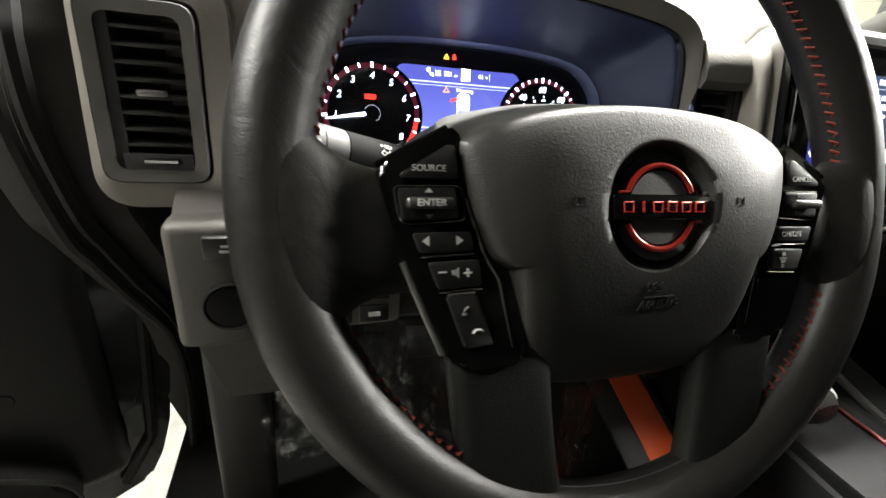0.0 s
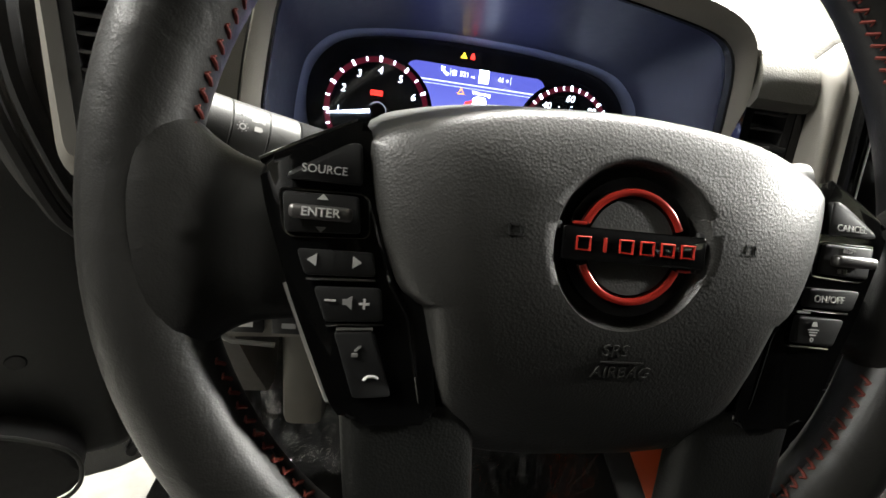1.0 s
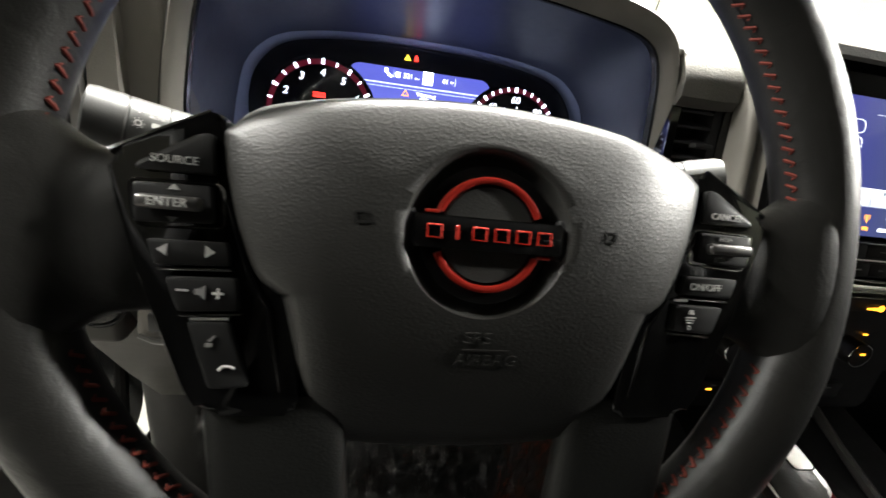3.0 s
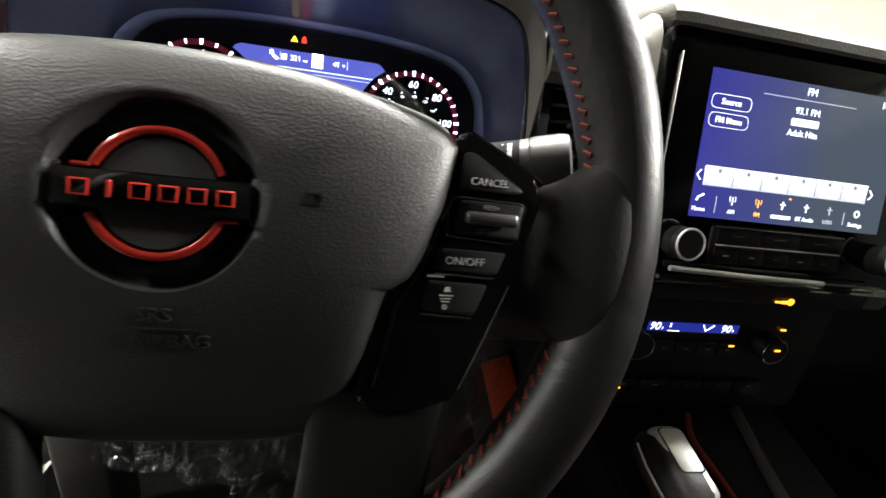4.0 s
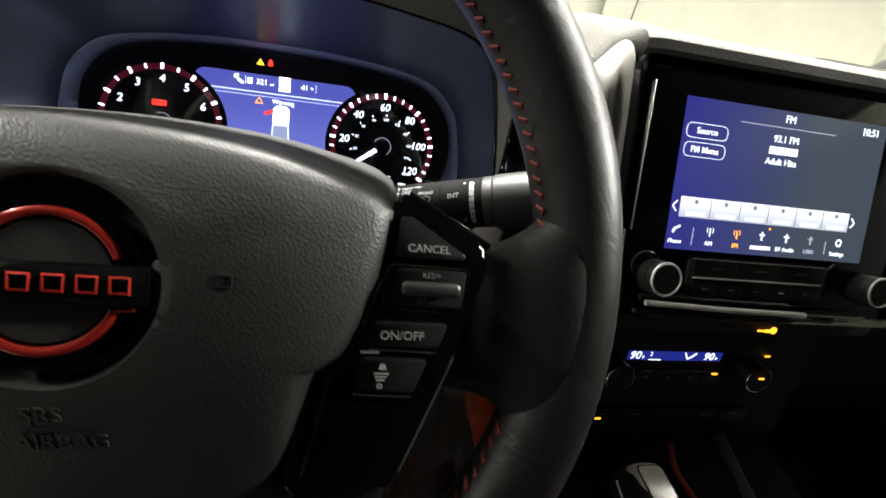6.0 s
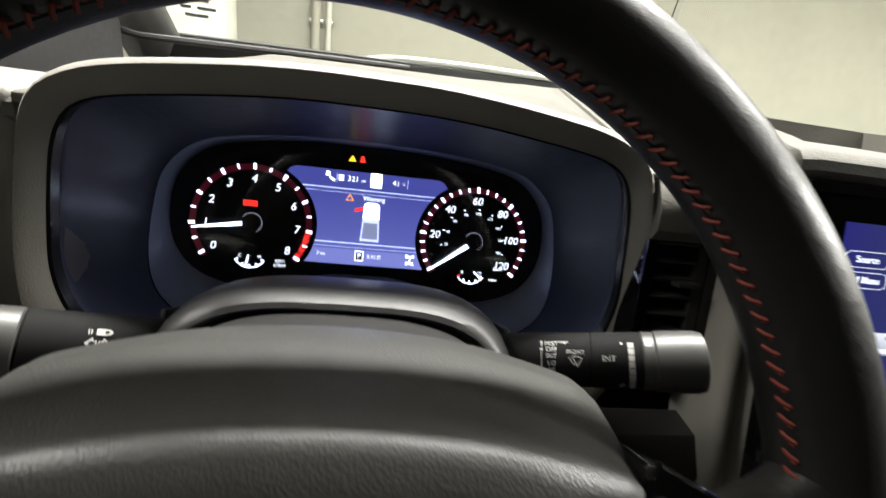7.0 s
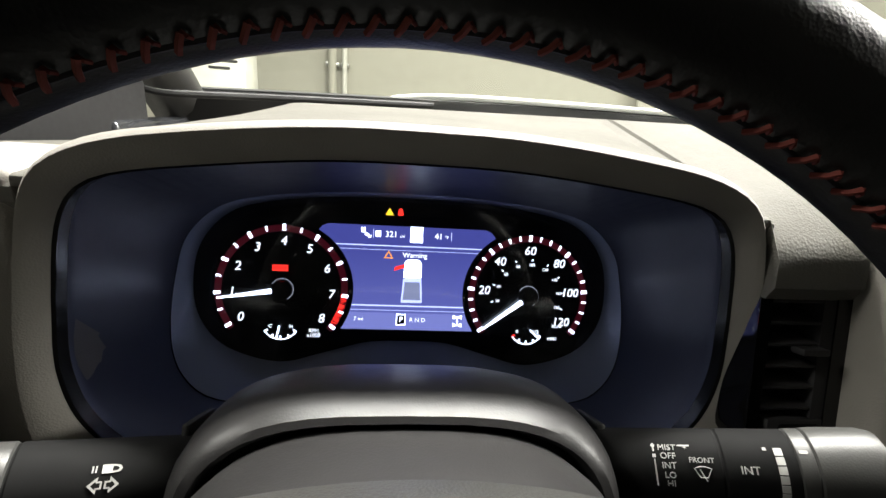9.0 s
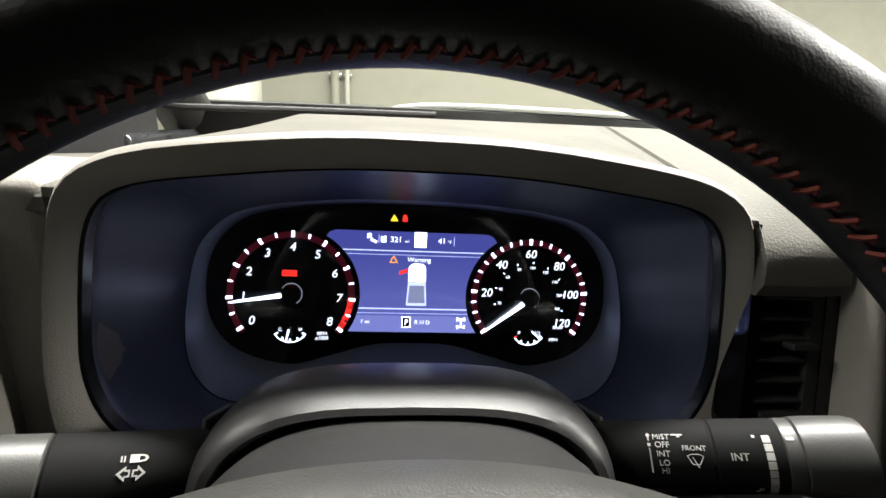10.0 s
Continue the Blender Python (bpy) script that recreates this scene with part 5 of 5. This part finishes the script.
            bar("lamp_print", INKGREY, p, 0.0975, -0.0338, 0.0168, 0.0070, 0.0010)
            mark("car_print", [(0.1010, -0.0398), (0.1040, -0.0398), (0.1034, -0.0378), (0.1016, -0.0378)], INK, p, zt)
            for k in range(3):
                bar("bar_print", INK, p, 0.1022 - 0.0001 * k, -0.0414 - 0.0012 * k, zt, 0.0056 - 0.0012 * k, 0.0005)
            part("dot_print", ring_arc(0.1018, -0.0460, 0.0005, 0.0011, 0, 2 * math.pi, zt, 12), INK, p)
        # small step between panel and pad
        part("inner_rib", tube([(s * 0.1000, -0.006, 0.0150), (s * 0.0905, -0.034, 0.0150), (s * 0.0830, -0.046, 0.0150), (s * 0.0760, -0.080, 0.0140)], 0.0012, 6), GLOSS, p)


def stitches(w, R):
    """Red cross stitches along the inside of the rim, left out where the spokes join."""
    first = None
    count = 164
    bm = bmesh.new()
    tube([(0.0024, 0.0, 0.0003), (0.0007, 0.0012, 0.0012), (-0.0022, 0.0026, 0.0003)], 0.00085, 5, bm=bm)
    tube([(0.0024, 0.0, -0.0003), (0.0016, -0.0008, 0.0006), (0.0004, -0.0014, 0.0000)], 0.00055, 5, bm=bm)
    for k in range(count):
        deg = 360 * k / count
        fold = abs((deg + 180) % 360 - 180)
        spoke = -22 < (deg + 180) % 360 - 180 < 3.5 or fold > 176.5 and (deg < 180) or 180 <= deg < 202
        if spoke or 238 < deg < 302:
            continue
        a = radians(deg)
        tilt = radians(166)
        rr, zz = R + 0.0196 * math.cos(tilt), 0.0186 * math.sin(tilt)
        # frame: x along the tube's section, y round the rim, z out of the leather
        nrm = Vector((math.cos(tilt) * math.cos(a), math.cos(tilt) * math.sin(a), math.sin(tilt)))
        tan = Vector((-math.sin(a), math.cos(a), 0))
        sec = tan.cross(nrm)
        m = Matrix((sec.to_4d(), tan.to_4d(), nrm.to_4d(), (0, 0, 0, 1))).transposed()
        for r in range(3):
            m[3][r] = 0
        m.translation = (rr * math.cos(a), rr * math.sin(a), zz)
        if first is None:
            first = part("stitch", bm, STITCH, w)
            first.matrix_local = m
        else:
            again(first, w, m)
    seam = [((R + 0.0186 * math.cos(radians(170))) * math.cos(t), (R + 0.0186 * math.cos(radians(170))) * math.sin(t), 0.0178 * math.sin(radians(170))) for t in [2 * math.pi * k / 120 for k in range(120)]]
    part("seam", tube(seam, 0.0009, 6, True), RUBBER, w)


steering_wheel()


# ---- radio, climate controls and console ----
def radio():
    r = thing("radio_unit", RADIO, "gloss black radio unit with lit touchscreen and two knobs", "radio")
    part("housing", prism(rounded([(-0.148, -0.088), (0.146, -0.088), (0.146, 0.1085), (-0.148, 0.1085)], 0.012, 5), -0.05, 0.004, 0.003), GLOSS, r)
    part("bezel", loft([[(x, y, 0.003) for x, y in rounded([(-0.150, -0.090), (0.148, -0.090), (0.148, 0.1105), (-0.150, 0.1105)], 0.012, 5)], [(x, y, 0.0085) for x, y in rounded([(-0.149, -0.089), (0.147, -0.089), (0.147, 0.1095), (-0.149, 0.1095)], 0.011, 5)], [(x, y, 0.004) for x, y in rounded([(-0.143, -0.083), (0.141, -0.083), (0.141, 0.1035), (-0.143, 0.1035)], 0.010, 5)]], True, False, False), GLOSS, r)
    scr = part("display", boxed(0, 0, 0, 0.2, 0.1175, 0.001), SCREENBLUE, r, "lit blue touchscreen", smooth=False)
    scr.matrix_local = pose(-0.0062, 0.0262, 0.0046) @ Matrix.Diagonal((0.975, 1, 1, 1))
    # picture: origin at the display's middle
    ox, oy, z = 0.0035, -0.0262, 0.0009
    bar("title_line", DIMGLOW, scr, -0.005 + ox, 0.0715 + oy, z, 0.095, 0.0006)
    lettering("title_text", "FM", 0.0085, SCREENTEXT, scr, -0.005 + ox, 0.0782 + oy, z)
    lettering("clock_text", "10:51", 0.0085, SCREENTEXT, scr, 0.0790 + ox, 0.0775 + oy, z)
    lettering("station_text", "93.1 FM", 0.0078, SCREENTEXT, scr, -0.006 + ox, 0.0622 + oy, z)
    bar("station_bar", SCREENTEXT, scr, -0.0068 + ox, 0.0532 + oy, z, 0.028, 0.0058)
    lettering("style_text", "Adult Hits", 0.0075, SCREENTEXT, scr, -0.0075 + ox, 0.0442 + oy, z)
    for y, text in ((0.0602, "Source"), (0.0458, "FM Menu")):
        o = rounded([(-0.019, -0.0055), (0.019, -0.0055), (0.019, 0.0055), (-0.019, 0.0055)], 0.0053, 4)
        b = part("soft_key", tube([(-0.0818 + ox + a, y + oy + c, z) for a, c in o], 0.00022, 5, True), SCREENTEXT, scr)
        lettering("soft_key_text", text, 0.0068, SCREENTEXT, b, -0.0818 + ox, y + oy, z, bold=0.006)
    strip = bar("preset_bar", SCREENBAR, scr, -0.0108 + ox, 0.0014 + oy, z, 0.170, 0.0160)
    for k in range(6):
        x = -0.0708 + 0.0283 * k
        if k:
            bar("preset_divider", SCREENHAZE, strip, x - 0.0142, 0, 0.0004, 0.0004, 0.0150)
        bar("preset_print", SCREENTEXT, strip, x + 0.001, -0.0050, 0.0004, 0.018, 0.0026)
        part("preset_dot", ring_arc(x, 0.0045, 0.0, 0.0018, 0, 2 * math.pi, 0.0005, 12), SCREENHAZE, strip)
    for s in (-1, 1):
        x = -0.0108 + ox + s * 0.090
        part("scroll_arrow", tube([(x - s * 0.0018, 0.0055 + oy, z), (x + s * 0.0018, 0.0015 + oy, z), (x - s * 0.0018, -0.0025 + oy, z)], 0.0006, 5), SCREENTEXT, scr)
    names = [("Phone", -0.0960, SCREENTEXT), ("AM", -0.0640, SCREENTEXT), ("FM", -0.0378, AMBER), ("SiriusXM", -0.0127, SCREENTEXT), ("BT Audio", 0.0125, SCREENTEXT), ("USB1", 0.0380, DIMGLOW), ("Settings", 0.0685, SCREENTEXT)]
    for text, x, mat in names:
        if text == "SiriusXM":
            bar("source_print", mat, scr, x + ox, -0.0262 + oy, z, 0.020, 0.0030)
        else:
            lettering("source_text", text, 0.0050, mat, scr, x + ox, -0.0262 + oy, z)
        if text == "Phone":
            part("source_icon", tube([(x + ox - 0.003, -0.0195 + oy, z), (x + ox - 0.002, -0.0165 + oy, z), (x + ox + 0.003, -0.0140 + oy, z)], 0.0009, 5), mat, scr)
        elif text == "Settings":
            part("source_icon", ring_arc(x + ox, -0.0165 + oy, 0.0018, 0.0034, 0, 2 * math.pi, z, 16), mat, scr)
        elif text in ("AM", "FM"):
            bar("source_icon", mat, scr, x + ox, -0.0172 + oy, z, 0.0008, 0.0065)
            for s in (-1, 1):
                part("source_icon", ring_arc(x + ox, -0.0155 + oy, 0.0026, 0.0033, radians(90 - s * 90 - 45), radians(90 - s * 90 + 45), z, 8), mat, scr)
        else:
            bar("source_icon", mat, scr, x + ox, -0.0165 + oy, z, 0.0012, 0.0070)
            bar("source_icon", mat, scr, x + ox, -0.0155 + oy, z, 0.0055, 0.0010)
    bar("source_divider", DIMGLOW, scr, -0.0800 + ox, -0.0215 + oy, z, 0.0005, 0.014)
    bar("source_divider", DIMGLOW, scr, 0.0545 + ox, -0.0215 + oy, z, 0.0005, 0.011)
    bar("page_dot", AMBER, scr, -0.006 + ox, -0.0100 + oy, z, 0.0018, 0.0014)
    # keys and knobs below the display
    part("key_tray", prism(rounded([(-0.080, -0.070), (0.056, -0.070), (0.056, -0.0385), (-0.080, -0.0385)], 0.004, 3), 0.003, 0.0062, 0.001), DARK, r)
    for k in range(3):
        part("key", boxed(-0.0545 + 0.0420 * k, -0.0460, 0.0060, 0.0413, 0.0118, 0.0030, 0.0005), KEYFLAT, r)
        bar("key_print", KEYPRINT, r, -0.0545 + 0.0420 * k, -0.0460, 0.0077, 0.012, 0.0012)
    for k in range(5):
        part("key", boxed(-0.0635 + 0.0252 * k, -0.0625, 0.0060, 0.0246, 0.0118, 0.0030, 0.0005), KEYFLAT, r)
        bar("key_print", INKGREY if k in (0, 1, 3) else KEYPRINT, r, -0.0635 + 0.0252 * k, -0.0630, 0.0077, 0.0055, 0.0013)
    part("key_strip", boxed(-0.0125, -0.0542, 0.0078, 0.126, 0.0012, 0.0030, 0.0004), PLATE, r)
    part("key_strip", boxed(-0.0125, -0.0390, 0.0078, 0.130, 0.0010, 0.0030, 0.0004), SILVER, r)
    for x in (-0.1105, 0.0985):
        k = part("knob", turned([(0.0132, 0.003), (0.0130, 0.0190), (0.0122, 0.0212), (0.0108, 0.0215), (0.001, 0.0213)], 40, pose(x, -0.0552, 0)), DARK, r)
        part("knob_ring", tube([(x + 0.0123 * math.cos(t), -0.0552 + 0.0123 * math.sin(t), 0.0210) for t in [2 * math.pi * j / 40 for j in range(40)]], 0.0011, 6, True), PLATE, k, "bright metal ring")
        part("knob_grip", turned([(0.0136, 0.004), (0.0136, 0.0130)], 28, pose(x, -0.0552, 0)), RUBBER, k)
    part("trim_strip", tube([(-0.116, -0.0765, 0.009), (-0.04, -0.0790, 0.0105), (0.037, -0.0803, 0.0105)], 0.0024, 8), PLATE, r, "bright trim strip")
    part("trim_line", tube([(0.037, -0.0803, 0.0100), (0.104, -0.0810, 0.009)], 0.0009, 6), SILVER, r)
    part("side_line", tube([(-0.134, 0.092, 0.0065), (-0.1365, -0.02, 0.0065)], 0.0007, 6), SILVER, r)
    part("side_clip", boxed(-0.144, -0.030, 0.0065, 0.005, 0.020, 0.004, 0.001), SILVER, r)


radio()


def climate():
    c = thing("climate_panel", plane_at(0.44, 0.196, 1.08, 3), "black climate control panel with blue readout and amber lamps", "climate panel")
    part("panel", prism(rounded([(-0.150, -0.095), (0.150, -0.095), (0.150, 0.078), (-0.150, 0.078)], 0.01, 4), -0.03, 0.0, 0.003), DARK, c)
    part("upper_shelf", boxed(0, 0.0610, 0.012, 0.29, 0.020, 0.03, 0.004), DARK, c)
    lcd = bar("readout", STRIPBLUE, c, -0.0195, 0.0080, 0.0008, 0.110, 0.0105)
    z = 0.0005
    lettering("readout_text", "90", 0.0125, SCREENTEXT, lcd, -0.0470, 0, z, shear=0.15)
    lettering("readout_text", "90", 0.0125, SCREENTEXT, lcd, 0.0390, 0, z, shear=0.15)
    lettering("readout_text", "F", 0.0045, SCREENTEXT, lcd, -0.0375, -0.002, z)
    lettering("readout_text", "F", 0.0045, SCREENTEXT, lcd, 0.0485, -0.002, z)
    lettering("readout_text", "2", 0.0065, SCREENTEXT, lcd, -0.0290, 0.002, z)
    bar("readout_mark", SCREENTEXT, lcd, -0.0240, -0.0045, z, 0.014, 0.0010)
    part("readout_mark", tube([(0.010, 0.004, z), (0.014, -0.003, z), (0.020, 0.001, z), (0.023, 0.004, z)], 0.0009, 5), SCREENTEXT, lcd)
    for x in (-0.0905, 0.0705):
        k = part("knob", turned([(0.0150, 0.0), (0.0147, 0.018), (0.0132, 0.021), (0.001, 0.0212)], 36, pose(x, -0.0065, 0)), DARK, c)
        part("knob_ring", tube([(x + 0.0142 * math.cos(t), -0.0065 + 0.0142 * math.sin(t), 0.0198) for t in [2 * math.pi * j / 40 for j in range(40)]], 0.0008, 6, True), CHROME, k)
    for x, y, z in ((0.030, -0.0098, 0.0056), (0.0925, 0.0105, 0.0012), (0.0705, -0.0035, 0.0217), (-0.0900, -0.0670, 0.0056)):
        bar("amber_lamp", AMBER, c, x, y, z, 0.0068, 0.0021)
    part("key_lamp", boxed(0.0450, 0.0560, 0.0274, 0.0065, 0.0030, 0.001), AMBER, c, smooth=False)
    part("key_lamp", turned([(0.0036, 0), (0.0036, 0.001), (0.001, 0.001)], 16, pose(0.0515, 0.0568, 0.0270)), AMBER, c)
    bar("key_lamp", AMBER, c, 0.0375, 0.0560, 0.0274, 0.0080, 0.0020)
    for k in range(4):
        part("key", boxed(-0.050 + 0.026 * k, -0.0150, 0.002, 0.024, 0.014, 0.006, 0.001), BUTTON, c)
        bar("key_print", INKGREY, c, -0.050 + 0.026 * k, -0.0150, 0.0053, 0.006, 0.0022)
    for k in range(5):
        part("key", boxed(-0.085 + 0.040 * k, -0.0660, 0.002, 0.037, 0.020, 0.006, 0.001), BUTTON, c)
        bar("key_print", INKGREY, c, -0.085 + 0.040 * k, -0.0620, 0.0053, 0.007, 0.0018)


climate()


def console():
    c = thing("centre_console", pose(0.43, 0.0, 0.60), "black centre console with red-stitched edge", "console")
    prof = [(-0.115, 0.0), (-0.112, 0.30), (-0.105, 0.335), (-0.09, 0.345), (0.12, 0.345), (0.15, 0.335), (0.165, 0.30), (0.17, 0.0)]
    part("body", loft([[(x, y, z + dz) for x, z in prof] for y, dz in ((-0.9, 0.02), (-0.2, 0.0), (0.10, 0.015), (0.24, 0.05))]), CONSOLE, c)
    part("shift_plate", prism(rounded([(-0.10, -0.14), (0.03, -0.14), (0.03, 0.16), (-0.10, 0.16)], 0.03, 5), 0.345, 0.365, 0.004), CONSOLE, c)
    part("red_line", tube(smooth_line([(0.012, 0.178, 0.386), (0.004, 0.155, 0.376), (0.007, 0.130, 0.369), (0.007, 0.105, 0.367), (0.005, 0.08, 0.366), (0.0, -0.05, 0.366), (-0.005, -0.13, 0.363)], 4, False), 0.0030, 8), REDTRIM, c, "red trim line")
    part("edge_trim", tube(smooth_line([(0.078, 0.185, 0.388), (0.075, 0.145, 0.373), (0.068, 0.11, 0.366), (0.060, 0.06, 0.358), (0.050, -0.05, 0.352), (0.045, -0.30, 0.350)], 4, False), 0.0062, 8), LOWTRIM, c, "grey edge trim")
    s = thing("gear_selector", plane_at(0.3545, 0.092, 1.0275, 80), "black leather gear selector with bright silver cap", "gear selector")
    rings = []
    for v, a, b, dz in ((-0.050, 0.010, 0.008, -0.024), (-0.046, 0.0165, 0.016, -0.022), (-0.036, 0.0195, 0.021, -0.021), (-0.010, 0.0205, 0.0235, -0.0225), (0.016, 0.0200, 0.0225, -0.0235), (0.026, 0.0175, 0.0185, -0.026), (0.031, 0.0125, 0.012, -0.029), (0.033, 0.005, 0.005, -0.031)):
        rings.append([(x - 0.003, v, y + dz) for x, y in oval(0, 0, a, b, 3.0, 32)])
    part("grip", loft(rings), LEATHER, s, "black leather grip")
    cap = []
    for grow, z in ((0.0012, -0.0150), (0.0010, -0.0075), (0.0, -0.0035), (-0.0022, -0.0012), (-0.0050, -0.0002)):
        cap.append([(x, y, z - 6.0 * max(0, y - 0.012) ** 2 - 5.0 * max(0, -0.020 - y) ** 2) for x, y in rounded([(-0.0165 - grow, -0.041 - grow), (0.0165 + grow, -0.041 - grow), (0.0160 + grow, 0.027 + grow), (-0.0160 - grow, 0.027 + grow)], 0.010, 6)])
    part("cap", loft(cap), PLATE, s, "satin silver cap")
    inlay = rounded([(-0.0108, -0.019), (0.0108, -0.019), (0.0112, 0.021), (-0.0112, 0.021)], 0.0045, 4)
    part("inlay", prism(inlay, -0.003, 0.0014, 0.0006), PLATE, s, "polished silver inlay")
    part("inlay_gap", tube([(x * 1.05, y * 1.03, 0.0004) for x, y in inlay], 0.0007, 6, True), RUBBER, s)
    part("piping", tube([(-0.0225, 0.020, -0.020), (-0.0238, 0.0, -0.0225), (-0.0240, -0.022, -0.022), (-0.0225, -0.042, -0.023)], 0.0013, 8), PLATE, s, "bright piping down the grip's side")
    part("stem", tube([(0, -0.010, -0.035), (0, -0.016, -0.055), (0, -0.020, -0.085)], [0.014, 0.012, 0.012], 16), DARK, s)


console()


def slope_frame(at, along, facing):
    """A frame at a point: z against along, y as near facing as can be."""
    z = -Vector(along).normalized()
    y = (Vector(facing) - z * z.dot(Vector(facing))).normalized()
    x = y.cross(z)
    return Matrix(((x.x, y.x, z.x, at[0]), (x.y, y.y, z.y, at[1]), (x.z, y.z, z.z, at[2]), (0, 0, 0, 1)))


def small_things():
    # switch row under the dash
    p = thing("switch_row", plane_at(-0.152, 0.146, 1.118, 8), "row of small dash switches in a grey strip", "switches")
    part("strip", prism(rounded([(-0.052, -0.024), (0.052, -0.020), (0.052, 0.022), (-0.048, 0.022)], 0.006, 3), -0.01, 0.004, 0.002), DASH, p)
    for i in range(3):
        for j in range(2):
            k = part("switch", boxed(-0.030 + 0.030 * i, 0.010 - 0.020 * j, 0.005, 0.024, 0.014, 0.006, 0.001), BUTTON, p)
            bar("switch_print", INK if (i + j) % 2 else INKGREY, k, -0.030 + 0.030 * i, 0.010 - 0.020 * j, 0.0083, 0.010, 0.004)
    part("chrome_lip", tube([(-0.050, -0.022, 0.004), (-0.040, -0.026, 0.005), (-0.01, -0.028, 0.005)], 0.002, 6), SILVER, p)
    b = thing("dash_button", plane_at(-0.228, 0.142, 1.171, 0), "small dark dash button with white print", "button")
    part("key", boxed(0, 0, 0, 0.030, 0.017, 0.008, 0.0015), BUTTON, b)
    bar("print_bar", INK, b, 0.003, 0.002, 0.0043, 0.012, 0.002)
    bar("print_bar", INK, b, 0.003, -0.002, 0.0043, 0.014, 0.002)
    h = thing("dash_recess", plane_at(-0.229, 0.143, 1.121, 0), "dark round dash recess, its shade a black disc", "dial")
    # Black disc paints the shade inside the round recess.
    part("dial", turned([(0.0178, 0.0), (0.0170, 0.0012), (0.001, 0.0014)], 32, pose(0, 0, 0.0005)), MASK, h)
    part("recess_rim", turned([(0.021, -0.004), (0.021, 0.0015), (0.019, 0.0025), (0.0175, -0.003), (0.001, -0.0035)], 32), RUBBER, h)
    # orange trim strip along the console flank, rising towards the dashboard
    o = thing("orange_trim", slope_frame((0.284, 0.18, 0.855), (0.119, -0.86, -0.496), (-0.50, -0.45, 0.60)), "bright orange trim strip along the console flank", "trim strip")
    part("strip", boxed(0, 0, 0, 0.042, 0.008, 0.34, 0.003), ORANGE, o)
    part("backing", boxed(0.012, -0.016, 0, 0.085, 0.024, 0.36, 0.006), DARK, o)
    # pedals and crumpled clear film in the footwell
    ped = thing("brake_pedal", pose(0.06, 0.52, 0.78, -35), "black ribbed brake pedal", "pedal")
    part("pad", boxed(0, 0, 0, 0.11, 0.02, 0.06, 0.006), RUBBER, ped)
    part("arm", tube([(0, 0.01, 0), (0, 0.06, 0.12), (0, 0.09, 0.35)], 0.010, 8), DARK, ped)
    film("protective_film", pose(-0.13, 0.34, 0.90, 62, 0, -10), 0.20, 0.26, 7)
    film("protective_film", pose(0.06, 0.28, 0.80, 48, 0, 14), 0.26, 0.30, 23)
    film("protective_film", pose(0.17, 0.22, 0.95, 75, 20, 30), 0.12, 0.28, 41)


def film(name, m, sx, sy, seed):
    """Crumpled clear plastic: a sheet with a smaller folded flap lying on it."""
    o = thing(name, m, "crumpled clear protective plastic film in the footwell", "plastic film", "clear protective film")
    for label, w, h, dx, dy, lift, n in (("sheet", sx, sy, 0.0, 0.0, 0.0, seed), ("folded_flap", sx * 0.6, sy * 0.45, sx * 0.12, sy * 0.18, 0.020, seed + 3)):
        bm = bmesh.new()
        steps = 36
        grid = []
        for j in range(steps + 1):
            row = []
            for i in range(steps + 1):
                x, y = w * (i / steps - 0.5), h * (j / steps - 0.5)
                p = Vector((x * 14, y * 14, n))
                crease = 0.030 * abs(noise.noise(p)) + 0.014 * abs(noise.noise(p * 2.7)) + 0.005 * noise.noise(p * 6)
                row.append(bm.verts.new((x + dx + 0.012 * noise.noise(p + Vector((5, 0, 0))), y + dy + 0.012 * noise.noise(p + Vector((0, 7, 0))), crease + lift)))
            grid.append(row)
        for p, q in zip(grid, grid[1:]):
            for i in range(steps):
                bm.faces.new((p[i], p[i + 1], q[i + 1], q[i]))
        sheet = part(label, bm, FILM, o, smooth=False)
        sheet.visible_shadow = False


small_things()
